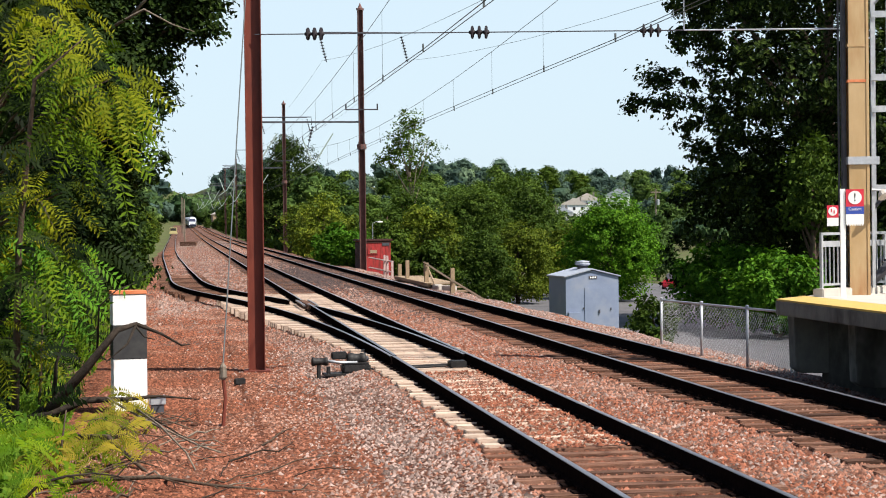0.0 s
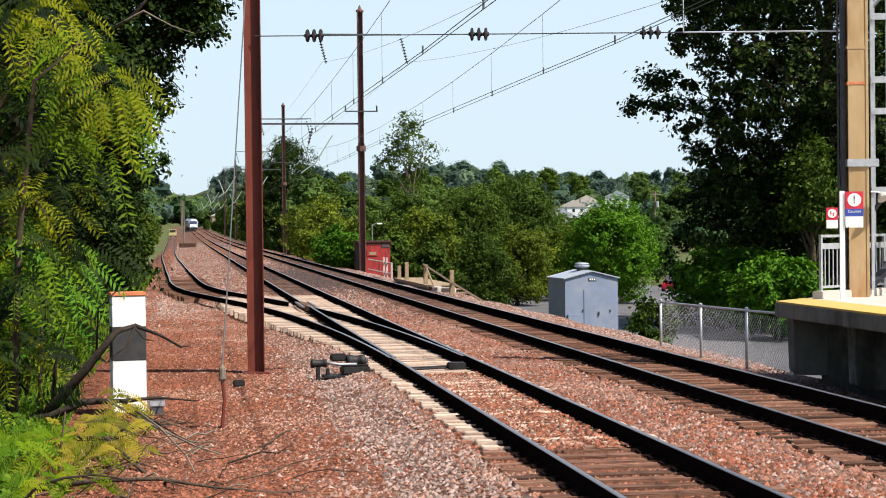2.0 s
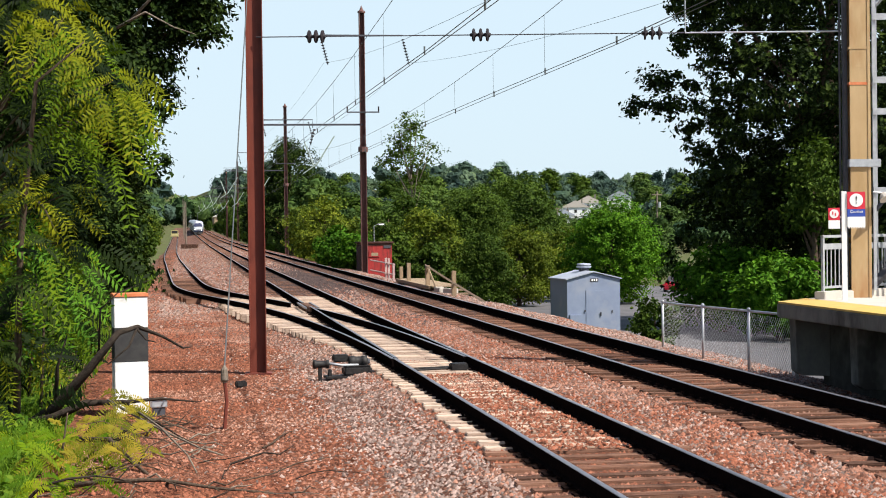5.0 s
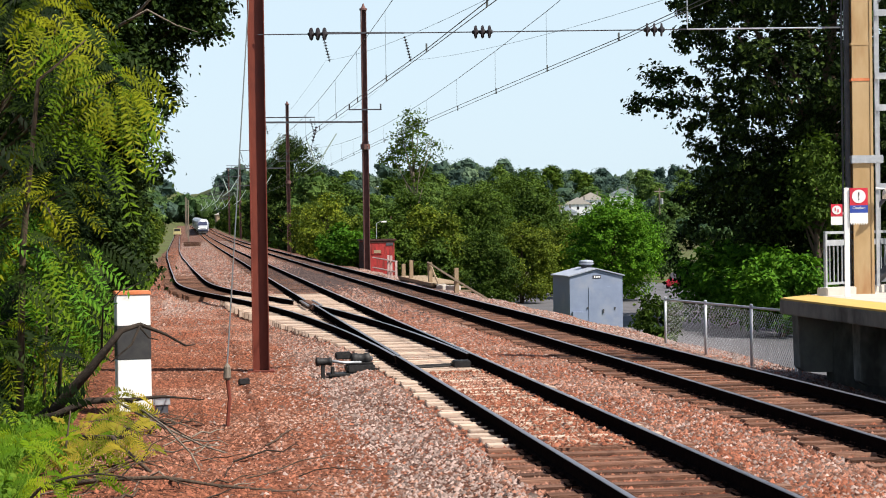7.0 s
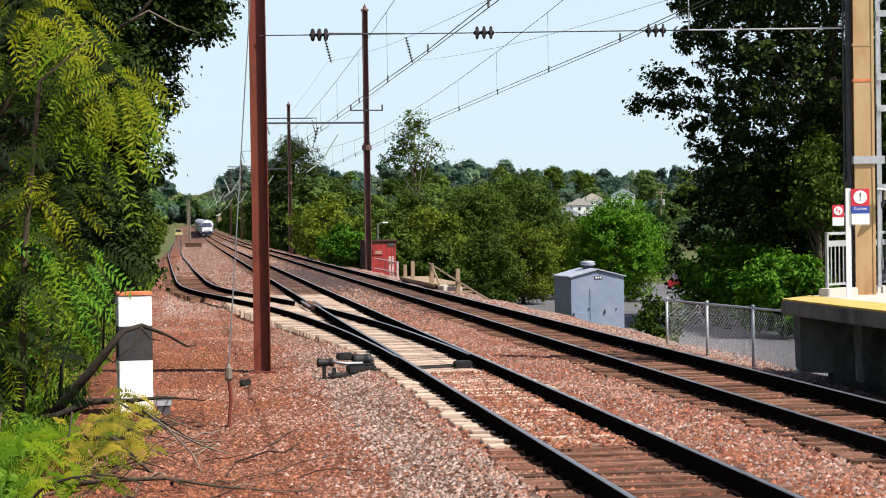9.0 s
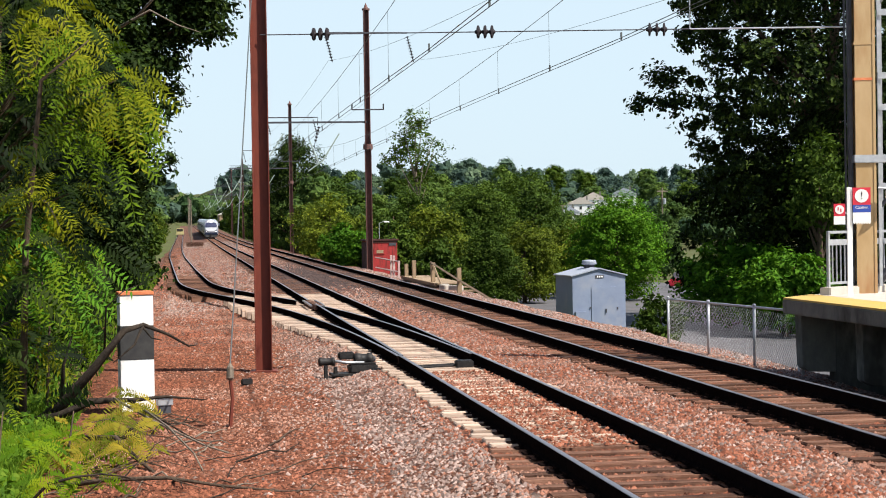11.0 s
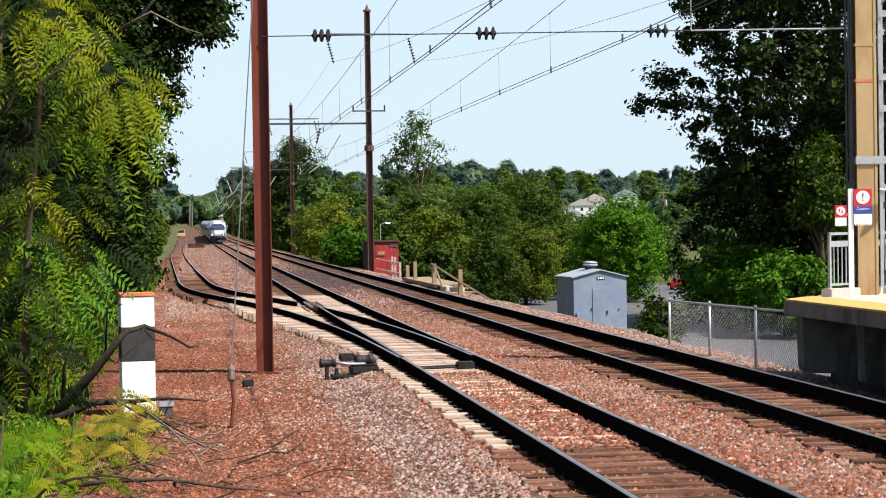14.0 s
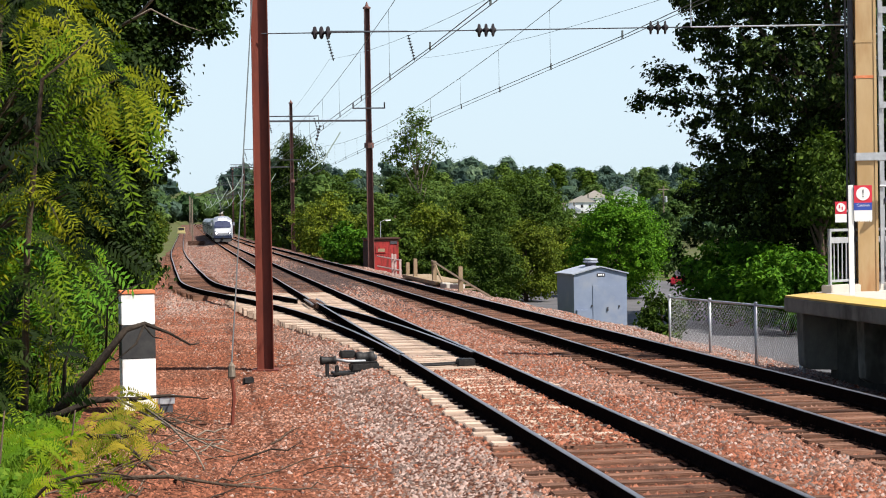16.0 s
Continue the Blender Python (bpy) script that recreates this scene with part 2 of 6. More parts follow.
M = {
    "ballast": gravel("ballast_stone", [(0.055, 0.018, 0.010), (0.115, 0.042, 0.024), (0.18, 0.072, 0.042), (0.20, 0.10, 0.066), (0.30, 0.175, 0.125)], 20, (0.20, 0.125, 0.098)),
    "stones": surface("loose_stone", (0.135, 0.041, 0.022), (0.25, 0.098, 0.058), 9, 0.9, bump=0.3, stain=(0.26, 0.145, 0.105), stain_scale=0.3, stain_at=0.56, vary=0.65, island=True, spec=0.12),
    "stones_grey": surface("grey_stone", (0.14, 0.096, 0.080), (0.31, 0.225, 0.192), 9, 0.9, bump=0.3, vary=0.65, island=True, spec=0.12),
    "stones_dark": surface("oily_stone", (0.035, 0.025, 0.024), (0.085, 0.058, 0.052), 9, 0.8, bump=0.3, vary=0.5, island=True, spec=0.15),
    "litter": surface("leaf_litter", (0.085, 0.028, 0.015), (0.20, 0.078, 0.044), 14, 0.95, bump=0, vary=0.5, island=True, spec=0.1),
    "soil": surface("valley_soil", (0.042, 0.05, 0.017), (0.101, 0.092, 0.042), 0.9, 0.95, bump=0.5, fine=9, stain=(0.084, 0.118, 0.034), stain_scale=0.15, spec=0.1),
    "asphalt": surface("asphalt", (0.08, 0.076, 0.08), (0.122, 0.116, 0.12), 3, 0.9, bump=0.2, fine=120, stain=(0.067, 0.065, 0.067), stain_scale=0.25),
    # rail sides: rust with the shade on them put into the near-black colour
    "rail_side": surface("shaded_rail_rust", (0.005, 0.0035, 0.0035), (0.013, 0.008, 0.007), 12, 0.95, 0.0, 0.3, 50, spec=0.0),
    "rail_head": surface("rail_head", (0.26, 0.25, 0.26), (0.38, 0.36, 0.37), 5, 0.42, 0.9, 0.05, 60, stretch=(8, 0.4, 1)),
    "tie": surface("creosoted_timber", (0.05, 0.025, 0.017), (0.16, 0.076, 0.047), 6, 0.9, bump=0.6, fine=26, stretch=(0.5, 7, 5), stain=(0.21, 0.113, 0.076), stain_scale=0.9, stain_at=0.52, vary=0.55, spec=0.15),
    "tie_pale": surface("new_pale_timber", (0.403, 0.298, 0.227), (0.538, 0.416, 0.332), 6, 0.88, bump=0.5, fine=24, stretch=(0.5, 7, 5), stain=(0.286, 0.185, 0.126), stain_scale=1.2, stain_at=0.62, vary=0.22, spec=0.15),
    "pole_red": surface("red_oxide_steel", (0.109, 0.024, 0.015), (0.184, 0.042, 0.024), 3, 0.6, 0.0, 0.15, 40, stain=(0.075, 0.02, 0.015), stain_scale=1.1, stain_at=0.6, stretch=(1, 1, 0.35)),
    "pole_dark": surface("weathered_mast_steel", (0.085, 0.038, 0.032), (0.17, 0.082, 0.07), 4, 0.7, 0.0, 0.2, 40, stain=(0.202, 0.151, 0.143), stain_scale=2.2, stain_at=0.66, stretch=(1, 1, 0.4)),
    "pole_buff": surface("rust_streaked_buff_steel", (0.353, 0.227, 0.101), (0.47, 0.328, 0.176), 2, 0.6, 0.0, 0.1, 40, stain=(0.286, 0.126, 0.042), stain_scale=1.3, stain_at=0.58, stretch=(1, 1, 0.3)),
    "steel_grey": surface("galvanised_steel", (0.36, 0.37, 0.39), (0.50, 0.51, 0.53), 10, 0.5, 0.55, 0.05, 60),
    "steel_dark": surface("dark_grey_steel", (0.042, 0.042, 0.05), (0.076, 0.076, 0.088), 6, 0.7, 0.0, 0.1, 50),
    "wire": plain("line_wire", (0.09, 0.10, 0.10), 0.6, 0.3),
    "porcelain": plain("brown_porcelain", (0.008, 0.004, 0.007), 0.75),
    "insulator_pale": plain("pale_green_glaze", (0.30, 0.36, 0.32), 0.5),
    "rail_pink": surface("faded_pink_paint", (0.40, 0.27, 0.25), (0.58, 0.44, 0.41), 6, 0.8, bump=0.2),
    "black_iron": surface("black_iron", (0.010, 0.010, 0.011), (0.035, 0.032, 0.03), 12, 0.6, 0.2, 0.2, 60),
    "concrete": surface("stained_concrete", (0.109, 0.105, 0.094), (0.193, 0.181, 0.16), 3, 0.9, bump=0.25, fine=45, stain=(0.05, 0.046, 0.04), stain_scale=1.1, stain_at=0.56, stretch=(1, 1, 0.6), spec=0.2),
    # the shade under the platform is put into this concrete's colour
    "concrete_shaded": surface("shaded_concrete", (0.05, 0.048, 0.042), (0.092, 0.088, 0.08), 3, 0.95, bump=0.25, fine=45, stain=(0.029, 0.028, 0.025), stain_scale=0.9, spec=0.05),
    "concrete_pale": surface("pale_concrete", (0.386, 0.344, 0.302), (0.487, 0.445, 0.395), 3, 0.85, bump=0.12, fine=60, stain=(0.42, 0.378, 0.328), stain_scale=0.8, stain_at=0.6, spec=0.2),
    "yellow": surface("yellow_tactile_paint", (0.42, 0.273, 0.071), (0.504, 0.344, 0.109), 4, 0.75, bump=0.2, fine=30, stain=(0.521, 0.353, 0.059), stain_scale=1.2, stain_at=0.62),
    "shed_blue": surface("blue_grey_painted_steel", (0.168, 0.202, 0.286), (0.206, 0.244, 0.332), 2, 0.6, 0.0, 0.05, 30, stain=(0.244, 0.265, 0.319), stain_scale=0.9, stain_at=0.62),
    "roof_grey": surface("grey_roof_sheet", (0.286, 0.311, 0.37), (0.37, 0.395, 0.445), 3, 0.5, 0.1, 0.05, 30),
    "hut_red": surface("faded_red_boards", (0.27, 0.022, 0.022), (0.38, 0.036, 0.034), 5, 0.8, 0.0, 0.3, 30, stain=(0.151, 0.025, 0.021), stain_scale=1.2, stretch=(4, 4, 0.5)),
    "hut_dark": surface("dark_boards", (0.042, 0.018, 0.015), (0.084, 0.034, 0.025), 5, 0.85, bump=0.3, stretch=(4, 4, 0.5)),
    "timber": surface("weathered_timber", (0.218, 0.151, 0.092), (0.353, 0.26, 0.168), 6, 0.9, bump=0.4, fine=30, stretch=(6, 6, 0.7)),
    "cream": surface("faded_cream_paint", (0.353, 0.302, 0.134), (0.462, 0.403, 0.21), 2, 0.6),
    "white": surface("white_paint", (0.70, 0.70, 0.70), (0.82, 0.82, 0.81), 5, 0.7, bump=0.1, stain=(0.52, 0.50, 0.47), stain_scale=2.5, stain_at=0.62),
    "black_paint": surface("black_paint", (0.021, 0.021, 0.023), (0.05, 0.049, 0.047), 5, 0.7, bump=0.1),
    "orange_cap": surface("orange_paint", (0.504, 0.143, 0.05), (0.63, 0.218, 0.101), 6, 0.7),
    "sign_red": plain("sign_red", (0.62, 0.025, 0.05), 0.45),
    "sign_blue": plain("sign_blue", (0.03, 0.07, 0.36), 0.45),
    "sign_white": plain("sign_white", (0.82, 0.82, 0.80), 0.5),
    "sign_ink": plain("sign_ink", (0.06, 0.05, 0.05), 0.5),
    "bark": surface("bark", (0.042, 0.029, 0.021), (0.118, 0.084, 0.059), 9, 0.95, bump=0.8, fine=22, stretch=(3, 3, 0.5), spec=0.1),
    "bark_pale": surface("dry_bark", (0.118, 0.092, 0.067), (0.252, 0.21, 0.168), 9, 0.95, bump=0.6, fine=30, stretch=(3, 3, 0.6), spec=0.1),
    "bark_dark": surface("dead_dark_bark", (0.015, 0.012, 0.01), (0.05, 0.038, 0.029), 9, 0.95, bump=0.6, fine=30, spec=0.1),
    "leaf_sumac": foliage("pinnate_leaf", (0.03, 0.075, 0.003), (0.075, 0.135, 0.005), (0.16, 0.20, 0.008), 0.28),
    "leaf_sumac_gold": foliage("yellowed_pinnate_leaf", (0.06, 0.095, 0.004), (0.13, 0.155, 0.006), (0.30, 0.25, 0.012), 0.28),
    # inner sumac leaves: canopy shade put into a near-black leaf colour
    "leaf_sumac_deep": foliage("shaded_pinnate_leaf", (0.003, 0.007, 0.001), (0.006, 0.014, 0.002), (0.026, 0.042, 0.004), 0.1),
    "leaf_maple": foliage("broad_leaf", (0.03, 0.055, 0.010), (0.05, 0.088, 0.014), (0.085, 0.13, 0.02), 0.2),
    # two very dark leaves: the big trees' shaded sides put into the colour
    "leaf_shade": foliage("shaded_green_leaf", (0.007, 0.016, 0.004), (0.017, 0.033, 0.007), (0.044, 0.072, 0.013), 0.1),
    "leaf_dark": foliage("shade_dark_leaf", (0.006, 0.012, 0.004), (0.013, 0.025, 0.006), (0.042, 0.066, 0.012), 0.08),
    "leaf_green": foliage("fresh_leaf", (0.025, 0.08, 0.006), (0.055, 0.14, 0.010), (0.10, 0.21, 0.018), 0.2),
    "leaf_olive": foliage("olive_leaf", (0.045, 0.07, 0.009), (0.09, 0.125, 0.015), (0.17, 0.20, 0.026), 0.2),
    "leaf_yellow": foliage("yellowing_leaf", (0.10, 0.105, 0.01), (0.19, 0.165, 0.018), (0.32, 0.24, 0.028), 0.28),
    # far, hill and ridge leaves: distance haze put into the colour, bluer each step
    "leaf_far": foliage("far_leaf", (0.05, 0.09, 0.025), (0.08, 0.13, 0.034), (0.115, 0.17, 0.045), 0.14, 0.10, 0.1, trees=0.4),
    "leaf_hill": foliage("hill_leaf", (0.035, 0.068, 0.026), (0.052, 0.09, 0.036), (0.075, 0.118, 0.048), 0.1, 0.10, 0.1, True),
    "leaf_haze": foliage("haze_tinted_leaf", (0.040, 0.066, 0.056), (0.052, 0.084, 0.069), (0.068, 0.104, 0.085), 0.06, 0.045, 0.1, True),
    "grass": foliage("grass_blade", (0.05, 0.11, 0.01), (0.09, 0.17, 0.015), (0.17, 0.25, 0.025), 0.25),
}


# ---- mesh helpers ----
class Geo:
    """Collects vertices and faces for one mesh."""

    def __init__(self):
        self.v, self.f = [], []

    def add(self, verts, faces):
        n = len(self.v)
        self.v += [tuple(p) for p in verts]
        self.f += [tuple(i + n for i in q) for q in faces]
        return self

    def box(self, c, s, turn=0.0, m=None):
        """A box of the size s round the centre c, turned about z by degrees."""
        a = radians(turn)
        ca, sa_ = math.cos(a), math.sin(a)
        pts = []
        for z in (-1, 1):
            for x, y in ((-1, -1), (1, -1), (1, 1), (-1, 1)):
                px, py = x * s[0] / 2, y * s[1] / 2
                p = Vector((c[0] + px * ca - py * sa_, c[1] + px * sa_ + py * ca, c[2] + z * s[2] / 2))
                pts.append(m @ p if m else p)
        return self.add(pts, [(3, 2, 1, 0), (4, 5, 6, 7), (0, 1, 5, 4), (1, 2, 6, 5), (2, 3, 7, 6), (3, 0, 4, 7)])

    def tube(self, pts, r, n=8, cap=True):
        """A round bar along points; r: one radius or one for each point."""
        pts = [Vector(p) for p in pts]
        rs = r if isinstance(r, (list, tuple)) else [r] * len(pts)
        rings = []
        for i, p in enumerate(pts):
            d = (pts[min(i + 1, len(pts) - 1)] - pts[max(i - 1, 0)]).normalized()
            a = d.cross(Vector((0, 0, 1)) if abs(d.z) < 0.9 else Vector((0, 1, 0))).normalized()
            b = d.cross(a)
            rings += [p + (a * math.cos(2 * math.pi * k / n) + b * math.sin(2 * math.pi * k / n)) * rs[i] for k in range(n)]
        faces = [(i * n + k, i * n + (k + 1) % n, (i + 1) * n + (k + 1) % n, (i + 1) * n + k) for i in range(len(pts) - 1) for k in range(n)]
        if cap:
            faces += [tuple(range(n - 1, -1, -1)), tuple(range((len(pts) - 1) * n, len(pts) * n))]
        return self.add(rings, faces)

    def sweep(self, profile, path):
        """A closed profile (across, up) carried along a level path of (x, y, z)."""
        path = [Vector(p) for p in path]
        n = len(profile)
        rings = []
        for i, p in enumerate(path):
            d = path[min(i + 1, len(path) - 1)] - path[max(i - 1, 0)]
            side = Vector((d.y, -d.x, 0)).normalized()
            rings += [p + side * a + Vector((0, 0, h)) for a, h in profile]
        faces = [(i * n + k, i * n + (k + 1) % n, (i + 1) * n + (k + 1) % n, (i + 1) * n + k) for i in range(len(path) - 1) for k in range(n)]
        faces += [tuple(range(n - 1, -1, -1)), tuple(range((len(path) - 1) * n, len(path) * n))]
        return self.add(rings, faces)

    def lathe(self, base, axis, prof, n=12):
        """Rings (along, radius) about an axis from base."""
        base, d = Vector(base), Vector(axis).normalized()
        return self.tube([base + d * (a + 1e-4 * i) for i, (a, _) in enumerate(prof)], [q for _, q in prof], n)

    def mesh(self, name, bevel=0.0, smooth=False):
        me = bpy.data.meshes.new(name)
        me.from_pydata(self.v, [], self.f)
        bm = bmesh.new()
        bm.from_mesh(me)
        if bevel:
            edges = [e for e in bm.edges if len(e.link_faces) == 2 and e.calc_face_angle() > 0.6]
            bmesh.ops.bevel(bm, geom=edges, offset=bevel, segments=2, affect="EDGES", clamp_overlap=True)
        bmesh.ops.recalc_face_normals(bm, faces=bm.faces)
        bm.to_mesh(me)
        bm.free()
        if smooth:
            me.polygons.foreach_set("use_smooth", [True] * len(me.polygons))
        return me


def solid(name, geo, material, parent=None, label="", category="", group="", kind="", bevel=0.0, smooth=False):
    """Links a Geo as one mesh object, under a parent or on its own."""
    me = geo.mesh(name, bevel, smooth)
    me.materials.append(M[material] if isinstance(material, str) else material)
    ob = new(name, me)
    if parent:
        ob.parent = parent
    return tagged(ob, label, category, group, kind)


def thing(name, label, category, place=(0, 0, 0), turn=0.0, group="", kind=""):
    """An Empty at a thing's base, to carry its parts."""
    ob = new(name)
    ob.matrix_basis = pose(*place, 0, 0, turn)
    return tagged(ob, label, category, group, kind)


def fast_mesh(name, verts, faces, material, parent=None, **tags):
    """One mesh from arrays: verts (n, 3), faces (m, 3 or 4)."""
    me = bpy.data.meshes.new(name)
    nv, (nf, k) = len(verts), faces.shape
    me.vertices.add(nv)
    me.vertices.foreach_set("co", np.ascontiguousarray(verts, dtype=np.float32).ravel())
    me.loops.add(nf * k)
    me.loops.foreach_set("vertex_index", np.ascontiguousarray(faces, dtype=np.int32).ravel())
    me.polygons.add(nf)
    me.polygons.foreach_set("loop_start", np.arange(0, nf * k, k, dtype=np.int32))
    me.update(calc_edges=True)
    me.materials.append(M[material])
    ob = new(name, me)
    if parent:
        ob.parent = parent
    return tagged(ob, **tags)


def leaf_arrays(pts, size, rng, width=0.55, flat=0.5, out=None):
    """Leaf blades at points: a folded four-cornered blade each, turned at random, more level the higher flat is."""
    n = len(pts)
    nrm = rng.normal(size=(n, 3))
    nrm[:, 2] = np.abs(nrm[:, 2]) + flat
    if out is not None:
        nrm += out
    nrm /= np.linalg.norm(nrm, axis=1)[:, None]
    a = rng.normal(size=(n, 3))
    a -= nrm * (a * nrm).sum(1)[:, None]
    a /= np.linalg.norm(a, axis=1)[:, None]
    b = np.cross(nrm, a)
    s = (size * rng.uniform(0.65, 1.35, n))[:, None]
    v = np.stack([pts - a * s * 0.5, pts + b * s * width * 0.5 + nrm * s * 0.08, pts + a * s * 0.5 - nrm * s * 0.1, pts - b * s * width * 0.5 + nrm * s * 0.08], 1).reshape(-1, 3)
    return v, np.arange(4 * n).reshape(n, 4)


def clump_points(rng, lobes, n, twigs, spread, inner=0.45):
    """Leaf places: gathered round twigs near the outside of each lobe (x, y, z, rx, ry, rz)."""
    lobes = np.array(lobes, float)
    w = (lobes[:, 3] * lobes[:, 4] + lobes[:, 5] * lobes[:, 4])
    pick = rng.choice(len(lobes), twigs, p=w / w.sum())
    d = rng.normal(size=(twigs, 3))
    d /= np.linalg.norm(d, axis=1)[:, None]
    r = inner + (1.05 - inner) * rng.uniform(size=twigs) ** 0.6
    c = lobes[pick, :3] + d * r[:, None] * lobes[pick, 3:]
    k = rng.integers(0, twigs, n)
    off = rng.normal(size=(n, 3)) * spread * (0.5 + rng.uniform(size=twigs)[k])[:, None]
    off[:, 2] *= 0.7
    return c[k] + off, d[k]


def crown_lobes(rng, height, low, radius, n, top=0.45):
    """Lobes that make up a crown from low to height with an uneven outline."""
    lobes = [(0, 0, (low + height) / 2, radius * 0.62, radius * 0.62, (height - low) * 0.42)]
    for i in range(n):
        t = (i + rng.uniform(0.2, 0.8)) / n
        z = low + (height - low) * (0.08 + 0.86 * t)
        wide = radius * math.sqrt(max(0.06, 1 - ((t - top) / (1.02 - top if t > top else top + 0.12)) ** 2))
        a = i * 2.4 + rng.uniform(-0.5, 0.5)
        q = radius * rng.uniform(0.26, 0.42)
        rr = max(wide - q * 0.8, 0) * rng.uniform(0.75, 1.1)
        lobes.append((math.cos(a) * rr, math.sin(a) * rr, z, q, q, q * rng.uniform(0.7, 1.0)))
    return lobes


def tree(name, label, place, height, low, radius, leaves, size, leaf, seed, bark="bark", lobes=18, twigs=None, spread=None, top=0.45,
         trunk=None, category="tree", extra=(), limbs=9, width=0.6, group="", inner=0.6, facing=1.6, core=0.0):
    """A tree: tapered trunk with limbs, and a crown of many leaves in clumps."""
    rng = np.random.default_rng(seed)
    ob = thing(name, label, category, place, group=group)
    lob = crown_lobes(rng, height, low, radius, lobes, top) + [tuple(e) for e in extra]
    tr = trunk or height * 0.018 + 0.05
    g = Geo()
    bend = rng.uniform(-0.25, 0.25, (6, 2)) * radius * 0.15
    line = [(bend[i][0] * i / 5, bend[i][1] * i / 5, -0.3 + (height * 0.86 + 0.3) * i / 5) for i in range(6)]
    g.tube(line, [tr * (1.25 - 0.21 * i) for i in range(6)], 8)
    for i in range(limbs):
        x, y, z, q = lob[1 + (i * 5) % (len(lob) - 1)][:4]
        k = min(max((z - q) * 0.75 / (height * 0.86), 0.12), 0.85) * 5
        j = int(k)
        s = Vector(line[j]).lerp(Vector(line[j + 1]), k - j)
        e = Vector((x, y, z))
        mid = s.lerp(e, 0.5) + Vector((0, 0, -0.05 * height * 0.3))
        g.tube([s, mid, e], [tr * 0.5, tr * 0.3, tr * 0.08], 6)
    solid("trunk", g, bark, ob, smooth=True)
    twigs = twigs or max(40, leaves // 22)
    pts, d = clump_points(rng, lob, leaves, twigs, spread or radius * 0.08, inner)
    keep = pts[:, 2] > 0.15
    v, f = leaf_arrays(pts[keep], size, rng, width, 0.35, d[keep] * facing)
    if core:
        lb = np.array(lob, float)
        v2, f2 = leafy_lumps(rng, lb[:, :3], lb[:, 3:] * core, 0.16)
        v, f = np.concatenate([v, v2]), np.concatenate([as_triangles(f), f2 + len(v)])
    crown = fast_mesh("crown", v, f, leaf, ob)
    crown.data.polygons.foreach_set("use_smooth", [False] * len(f))
    return ob


def fronds(rng, tips, length, droop=0.5, pairs=11):
    """Feather leaves: a curved rib with leaflets in pairs, pointing outwards from each (place, direction)."""
    t = np.linspace(0.12, 1.0, pairs)
    V, F, n = [], [], 0
    i = np.arange(pairs)
    strip = np.stack([i[:-1] * 2, i[:-1] * 2 + 1, i[1:] * 2 + 1, i[1:] * 2], 1)
    for p, d in tips:
        L = length * rng.uniform(0.7, 1.25)
        d = np.array(d, float)
        face = np.array((0.3, -0.75, 0.6)) + rng.normal(size=3) * 0.3
        face /= np.linalg.norm(face)
        d = d - face * (d @ face) * 0.85
        d /= np.linalg.norm(d)
        side = np.cross(d, face)
        side /= np.linalg.norm(side)
        up = np.cross(side, d)
        dr = droop * rng.uniform(0.5, 1.4)
        rib = p + d * (t * L)[:, None] - np.array((0, 0, 1.0)) * (dr * L * t ** 2)[:, None]
        V.append(np.stack([rib - side * 0.003, rib + side * 0.003], 1).reshape(-1, 3))
        F.append(strip + n)
        base = n
        n += 2 * pairs
        for k, s in enumerate((-1, 1)):
            ll = L * 0.31 * np.sin(np.clip(t * 1.15 + 0.25, 0, 3.0) * 1.45)[:, None]
            ax = side * s + d * 0.35 - up * 0.12 - np.array((0, 0, 0.18)) + rng.normal(size=(pairs, 3)) * 0.09
            ax /= np.linalg.norm(ax, axis=1)[:, None]
            wd = np.cross(ax, up)
            wd /= np.linalg.norm(wd, axis=1)[:, None]
            V.append(np.stack([rib + ax * ll * 0.4 + wd * ll * 0.13, rib + ax * ll, rib + ax * ll * 0.4 - wd * ll * 0.13], 1).reshape(-1, 3))
            F.append(np.stack([base + 2 * i + k, n + 3 * i, n + 3 * i + 1, n + 3 * i + 2], 1))
            n += 3 * pairs
    return np.concatenate(V), np.concatenate(F)


def unit_lump():
    """A round lump of 42 corners and 80 triangles."""
    bm = bmesh.new()
    bmesh.ops.create_icosphere(bm, subdivisions=2, radius=1.0)
    bm.verts.ensure_lookup_table()
    v = np.array([q.co[:] for q in bm.verts])
    f = np.array([[q.index for q in g.verts] for g in bm.faces])
    bm.free()
    return v, f


LUMP_V, LUMP_F = unit_lump()


def leafy_lumps(rng, centres, radii, rough=0.16):
    """Uneven solid lumps of leaves, all turned differently."""
    n, m = len(centres), len(LUMP_V)
    a = rng.uniform(0, 6.28, n)
    c, s = np.cos(a)[:, None], np.sin(a)[:, None]
    x, y, z = LUMP_V[:, 0][None], LUMP_V[:, 1][None], LUMP_V[:, 2][None]
    v = np.stack([x * c - y * s, x * s + y * c, np.broadcast_to(z, (n, m))], -1)
    v = v * (1 + rough * rng.normal(size=(n, m, 1)))
    v = v * radii[:, None, :] + centres[:, None, :]
    return v.reshape(-1, 3), (np.arange(n)[:, None, None] * m + LUMP_F[None]).reshape(-1, 3)


def as_triangles(f):
    return np.concatenate([f[:, [0, 1, 2]], f[:, [0, 2, 3]]])


# ---- ground ----
def smooth(a, b, x):
    t = np.clip((x - a) / (b - a), 0, 1)
    return t * t * (3 - 2 * t)


def rise(y):
    """The line climbs gently far off."""
    t = np.clip((np.asarray(y, float) - 195) / 347, 0, 2.2)
    return np.where(t < 1.3, 1.52 * t * t, 1.52 * 1.69 + 1.52 * 2.6 * (t - 1.3) * 0.6)


